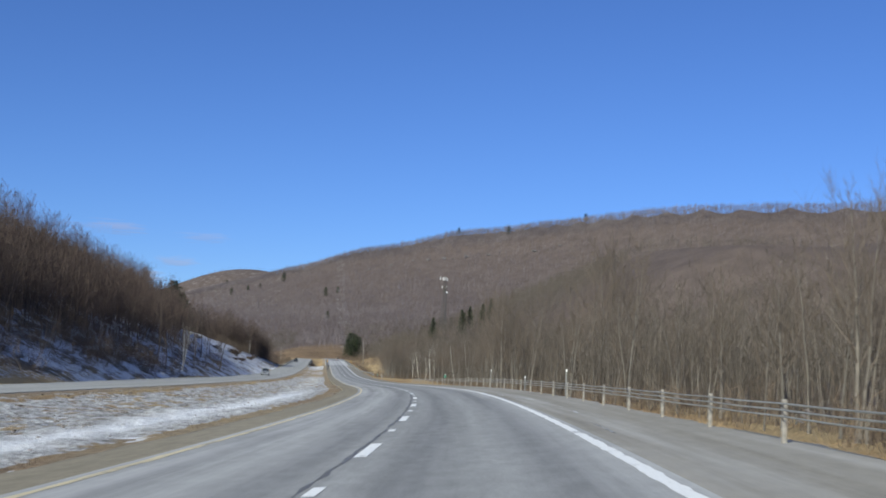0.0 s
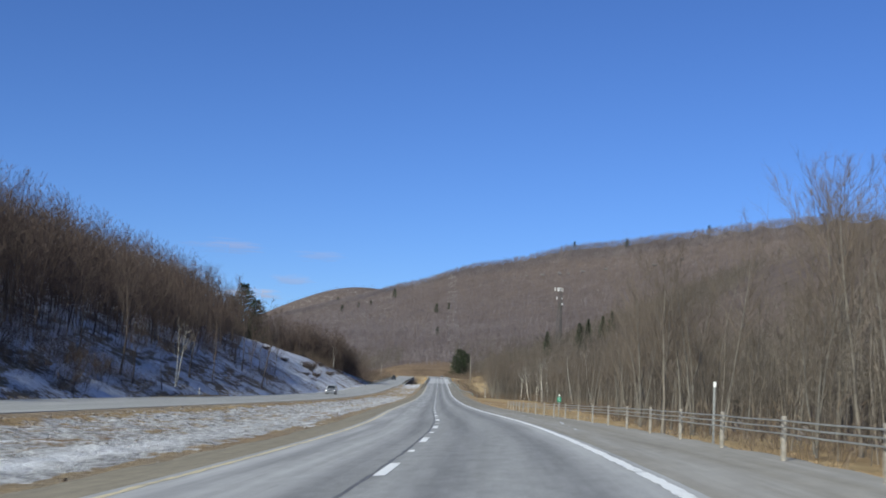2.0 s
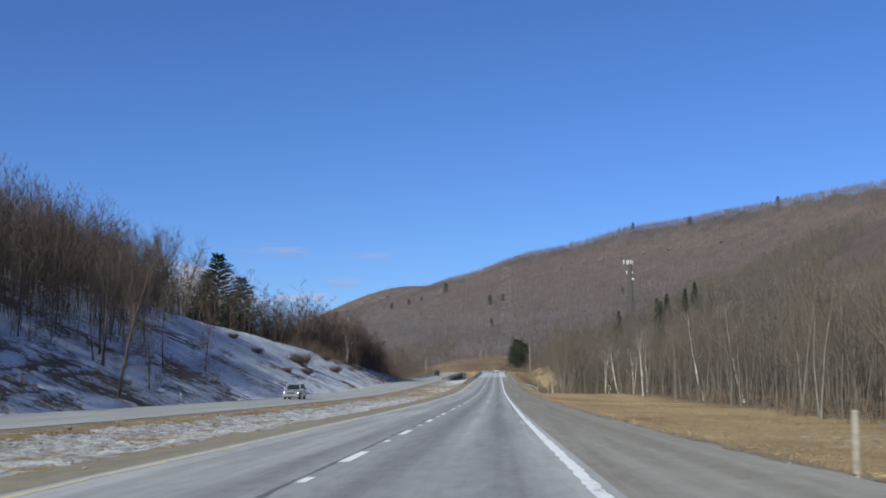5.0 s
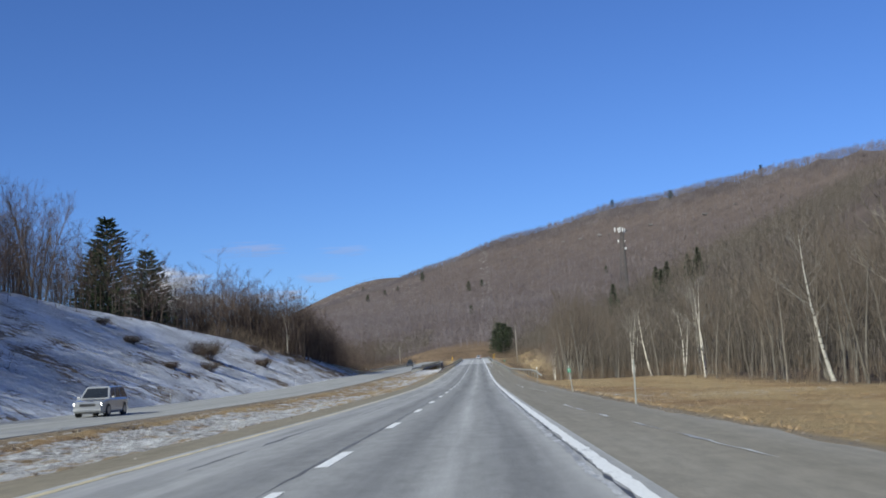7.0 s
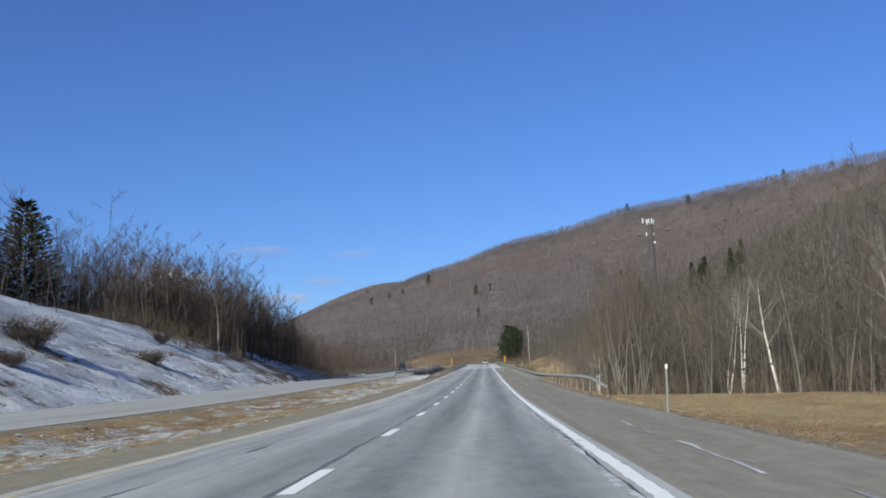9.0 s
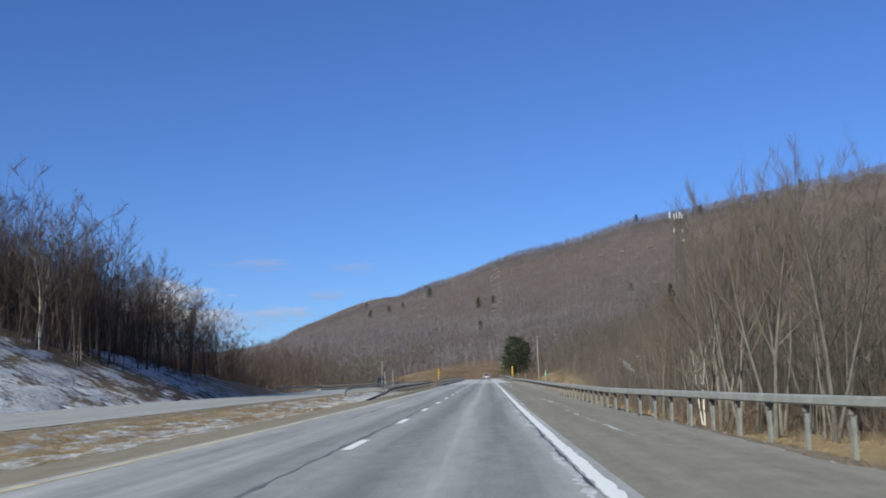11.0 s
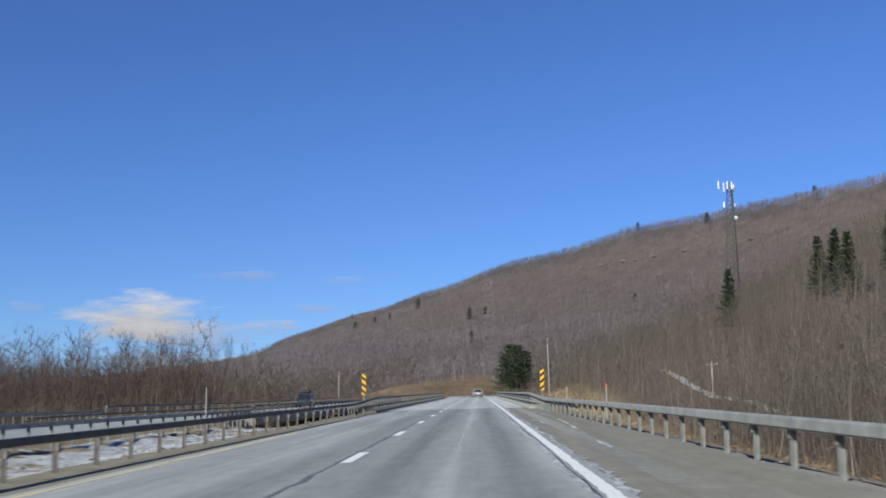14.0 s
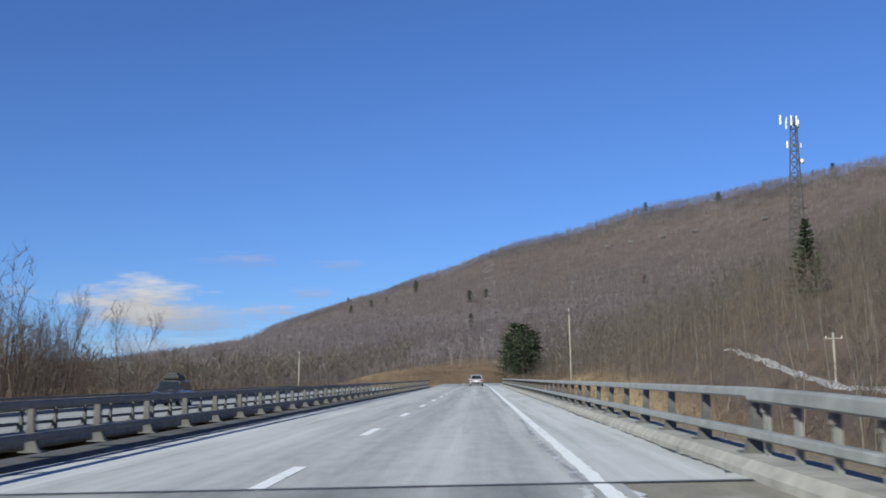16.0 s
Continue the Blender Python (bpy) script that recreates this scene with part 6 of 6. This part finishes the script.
    for fx in (-1, 1):
        for fy in (0.19, 0.81):
            c0 = Vector((fx * (W / 2 - 0.11), yy(fy), wr))
            bm = bmesh.new()
            rod(bm, c0 - Vector((0.11, 0, 0)), c0 + Vector((0.11, 0, 0)), wr, sides=22)
            wheel = part("wheel", bm, RUBBER, root, "black tyre")
            bm = bmesh.new()
            rod(bm, c0 + Vector((fx * 0.10, 0, 0)), c0 + Vector((fx * 0.125, 0, 0)), wr * 0.62, sides=14)
            part("rim", bm, RIM, wheel, "alloy wheel rim")
            bm = bmesh.new()
            rod(bm, c0 + Vector((fx * 0.04, 0, 0)), c0 + Vector((fx * 0.085, 0, 0)), wr * 1.13, sides=22)
            part("wheel_arch", bm, TRIM, root)
    for nm, yf, dy, mat, zc, hh in (("tail_light", 0.012, -0.01, RED_LENS, belt * 0.80, 0.20), ("headlight", 0.975, 0.02, headlamps, belt * 0.70, 0.15)):
        for sgn in (-1, 1):
            bm = bmesh.new()
            box(bm, 0.28, 0.10, hh, sgn * W * 0.355, yy(yf) + dy, zc, 0.03)
            part(nm, bm, mat, root)
    for nm, yf, zc in (("rear_bumper", 0.0, 0.42), ("front_bumper", 1.0, 0.40)):
        bm = bmesh.new()
        box(bm, W * 0.88, 0.14, 0.17, 0, yy(yf), zc, 0.04)
        part(nm, bm, TRIM if nm == "rear_bumper" else paint, root)
    bm = bmesh.new()
    box(bm, W * 0.5, 0.05, 0.16, 0, yy(1.0) - 0.02, belt * 0.66, 0.02)
    part("grille", bm, TRIM, root)
    bm = bmesh.new()
    box(bm, 0.32, 0.02, 0.14, 0, yy(0.0) - 0.075, belt * 0.66, 0.004)
    part("number_plate", bm, WHITE_SHEET, root)
    for sgn in (-1, 1):
        bm = bmesh.new()
        box(bm, 0.20, 0.10, 0.13, sgn * (W / 2 + 0.08), yy(cabin[3]) - 0.25, belt + 0.05, 0.03)
        part("mirror", bm, paint, root)
    if load:
        bm = bmesh.new()
        box(bm, W * 0.62, 1.5, 0.32, 0, yy(0.42), H + 0.22, 0.10)
        box(bm, W * 0.40, 0.8, 0.22, 0.1, yy(0.36), H + 0.44, 0.08)
        part("roof_load", bm, TRIM, root, "dark bundle tied on the roof")
        for q in (0.30, 0.54):
            bm = bmesh.new()
            box(bm, W * 0.78, 0.05, 0.05, 0, yy(q), H + 0.04, 0.01)
            part("roof_bar", bm, TRIM, root)
    return root


vehicle("car", float(path_x(640)) - 0.25, 640.0, float(surface(path_x(640) - 0.25, 640)), 0.5, SILVER, 4.3, 1.78, 1.47, "silver hatchback seen from behind on the bridge", "car", (0.03, 0.16, 0.60, 0.78))
vehicle("suv", -22.6, 279.5, float(opp_z(279.5)), 180, GREY_PAINT, 4.7, 1.88, 1.74, "silver-grey oncoming SUV with lit headlamps", "car", (0.02, 0.09, 0.60, 0.74), headlamps=LIT)
vehicle("suv", -22.0, 568.0, float(opp_z(568.0)), 180, DARK_PAINT, 4.9, 1.92, 1.80, "dark oncoming SUV with a bundle on its roof", "car", (0.02, 0.08, 0.62, 0.75), headlamps=CLEAR_LENS, load=True)

# ---- rocks and clouds ----
r4 = random.Random(12)


def outcrop(x, y, s):
    bm = bmesh.new()
    for k in range(4):
        bmesh.ops.create_icosphere(bm, subdivisions=2, radius=1.0, matrix=Matrix.Translation((r4.uniform(-1.6, 1.6) * s, r4.uniform(-0.8, 0.8) * s, r4.uniform(-0.1, 0.3) * s)) @ Matrix.Diagonal((s * r4.uniform(0.9, 2.0), s * 0.8, s * r4.uniform(0.5, 0.9), 1)))
    for v in bm.verts:
        v.co += noise.noise_vector(v.co * (0.9 / s)) * 0.45 * s
    ob = part("rock_outcrop", bm, ROCK, None)
    ob.matrix_basis = pose(x, y, ground_at(x, y) + 3.0, 0, 0, r4.uniform(-40, 40))
    tagged(ob, "pale grey rock ledge showing through the mountain's woods", "rock", "mountain rocks")


for x, y, s in ((150, 1790, 1.9), (174, 1768, 2.4), (205, 1740, 2.6), (95, 1840, 1.8), (295, 1640, 2.0), (128, 1822, 1.6), (-190, 2210, 3.4), (-222, 2226, 3.0), (-160, 2195, 2.6), (236, 1706, 1.8), (60, 1860, 1.6), (186, 1748, 1.6), (330, 1618, 1.6)):
    outcrop(x, y, s * 0.75)


def cloud_material(name, base, density, scale, seed):
    s = Nodes(name, 1.0, 0.0)
    co = s.objcoords()
    mp = s.n("ShaderNodeMapping")
    mp.inputs["Location"].default_value = (seed * 3.1, seed * 1.7, 0)
    s.link(co, mp.inputs["Vector"])
    wob = s.noise(scale, 7, 0.6, mp.outputs[0], (0.7, 1.6, 1.0))
    ln = s.n("ShaderNodeVectorMath", op="LENGTH")
    s.link(co, ln.inputs[0])
    fall = s.math("SUBTRACT", 1.0, ln.outputs["Value"])
    a = s.math("ADD", s.math("MULTIPLY", fall, 1.25), s.math("MULTIPLY", s.math("SUBTRACT", wob, 0.55), 2.6))
    alpha = s.math("MULTIPLY", s.ramp(a, [(0.25, 0.0), (0.85, 1.0)]), density)
    # the cards glow; sunlit tops and grey undersides are painted by height
    em = s.n("ShaderNodeEmission")
    sep = s.n("ShaderNodeSeparateXYZ")
    s.link(co, sep.inputs[0])
    tone = s.math("ADD", s.math("MULTIPLY", sep.outputs["Y"], 0.6), s.math("MULTIPLY", wob, 0.9))
    s.link(s.ramp(tone, [(0.15, tuple(c * 0.62 for c in base)), (0.8, base)]), em.inputs["Color"])
    em.inputs["Strength"].default_value = CLOUD_GLOW
    tr = s.n("ShaderNodeBsdfTransparent")
    mx = s.n("ShaderNodeMixShader")
    s.link(alpha, mx.inputs[0])
    s.link(tr.outputs[0], mx.inputs[1])
    s.link(em.outputs[0], mx.inputs[2])
    s.link(mx.outputs[0], s.t.nodes["Material Output"].inputs["Surface"])
    return s.m


CLOUD_GLOW = 0.55


def cloud(x, z, w, h, density, base, seed, y=4750.0):
    me = mesh_of("cloud", [(-1, -1, 0), (1, -1, 0), (1, 1, 0), (-1, 1, 0)], [(0, 1, 2, 3)], cloud_material("cloud_mist", base, density, 1.7, seed))
    ob = new("cloud", me)
    ob.matrix_basis = pose(x, y, z, 90, 0, 0) @ Matrix.Diagonal((w, h, 1, 1))
    tagged(ob, "soft cloud low over the far hills", "cloud", "clouds", "structure")


cloud(-1310, 362, 400, 185, 1.0, (0.95, 0.96, 1.0), 0)
cloud(-1060, 305, 300, 105, 0.95, (0.72, 0.74, 0.86), 1)
cloud(-918, 536, 235, 47, 0.26, (0.85, 0.72, 0.75), 2)
cloud(-653, 407, 150, 36, 0.28, (0.8, 0.72, 0.8), 3)
cloud(-794, 339, 193, 47, 0.50, (0.85, 0.78, 0.82), 4)
cloud(-1259, 211, 365, 56, 0.50, (0.8, 0.85, 0.98), 5)
cloud(-1761, 424, 129, 39, 0.20, (0.85, 0.8, 0.85), 6)
cloud(-535, 516, 150, 34, 0.18, (0.85, 0.75, 0.8), 7)
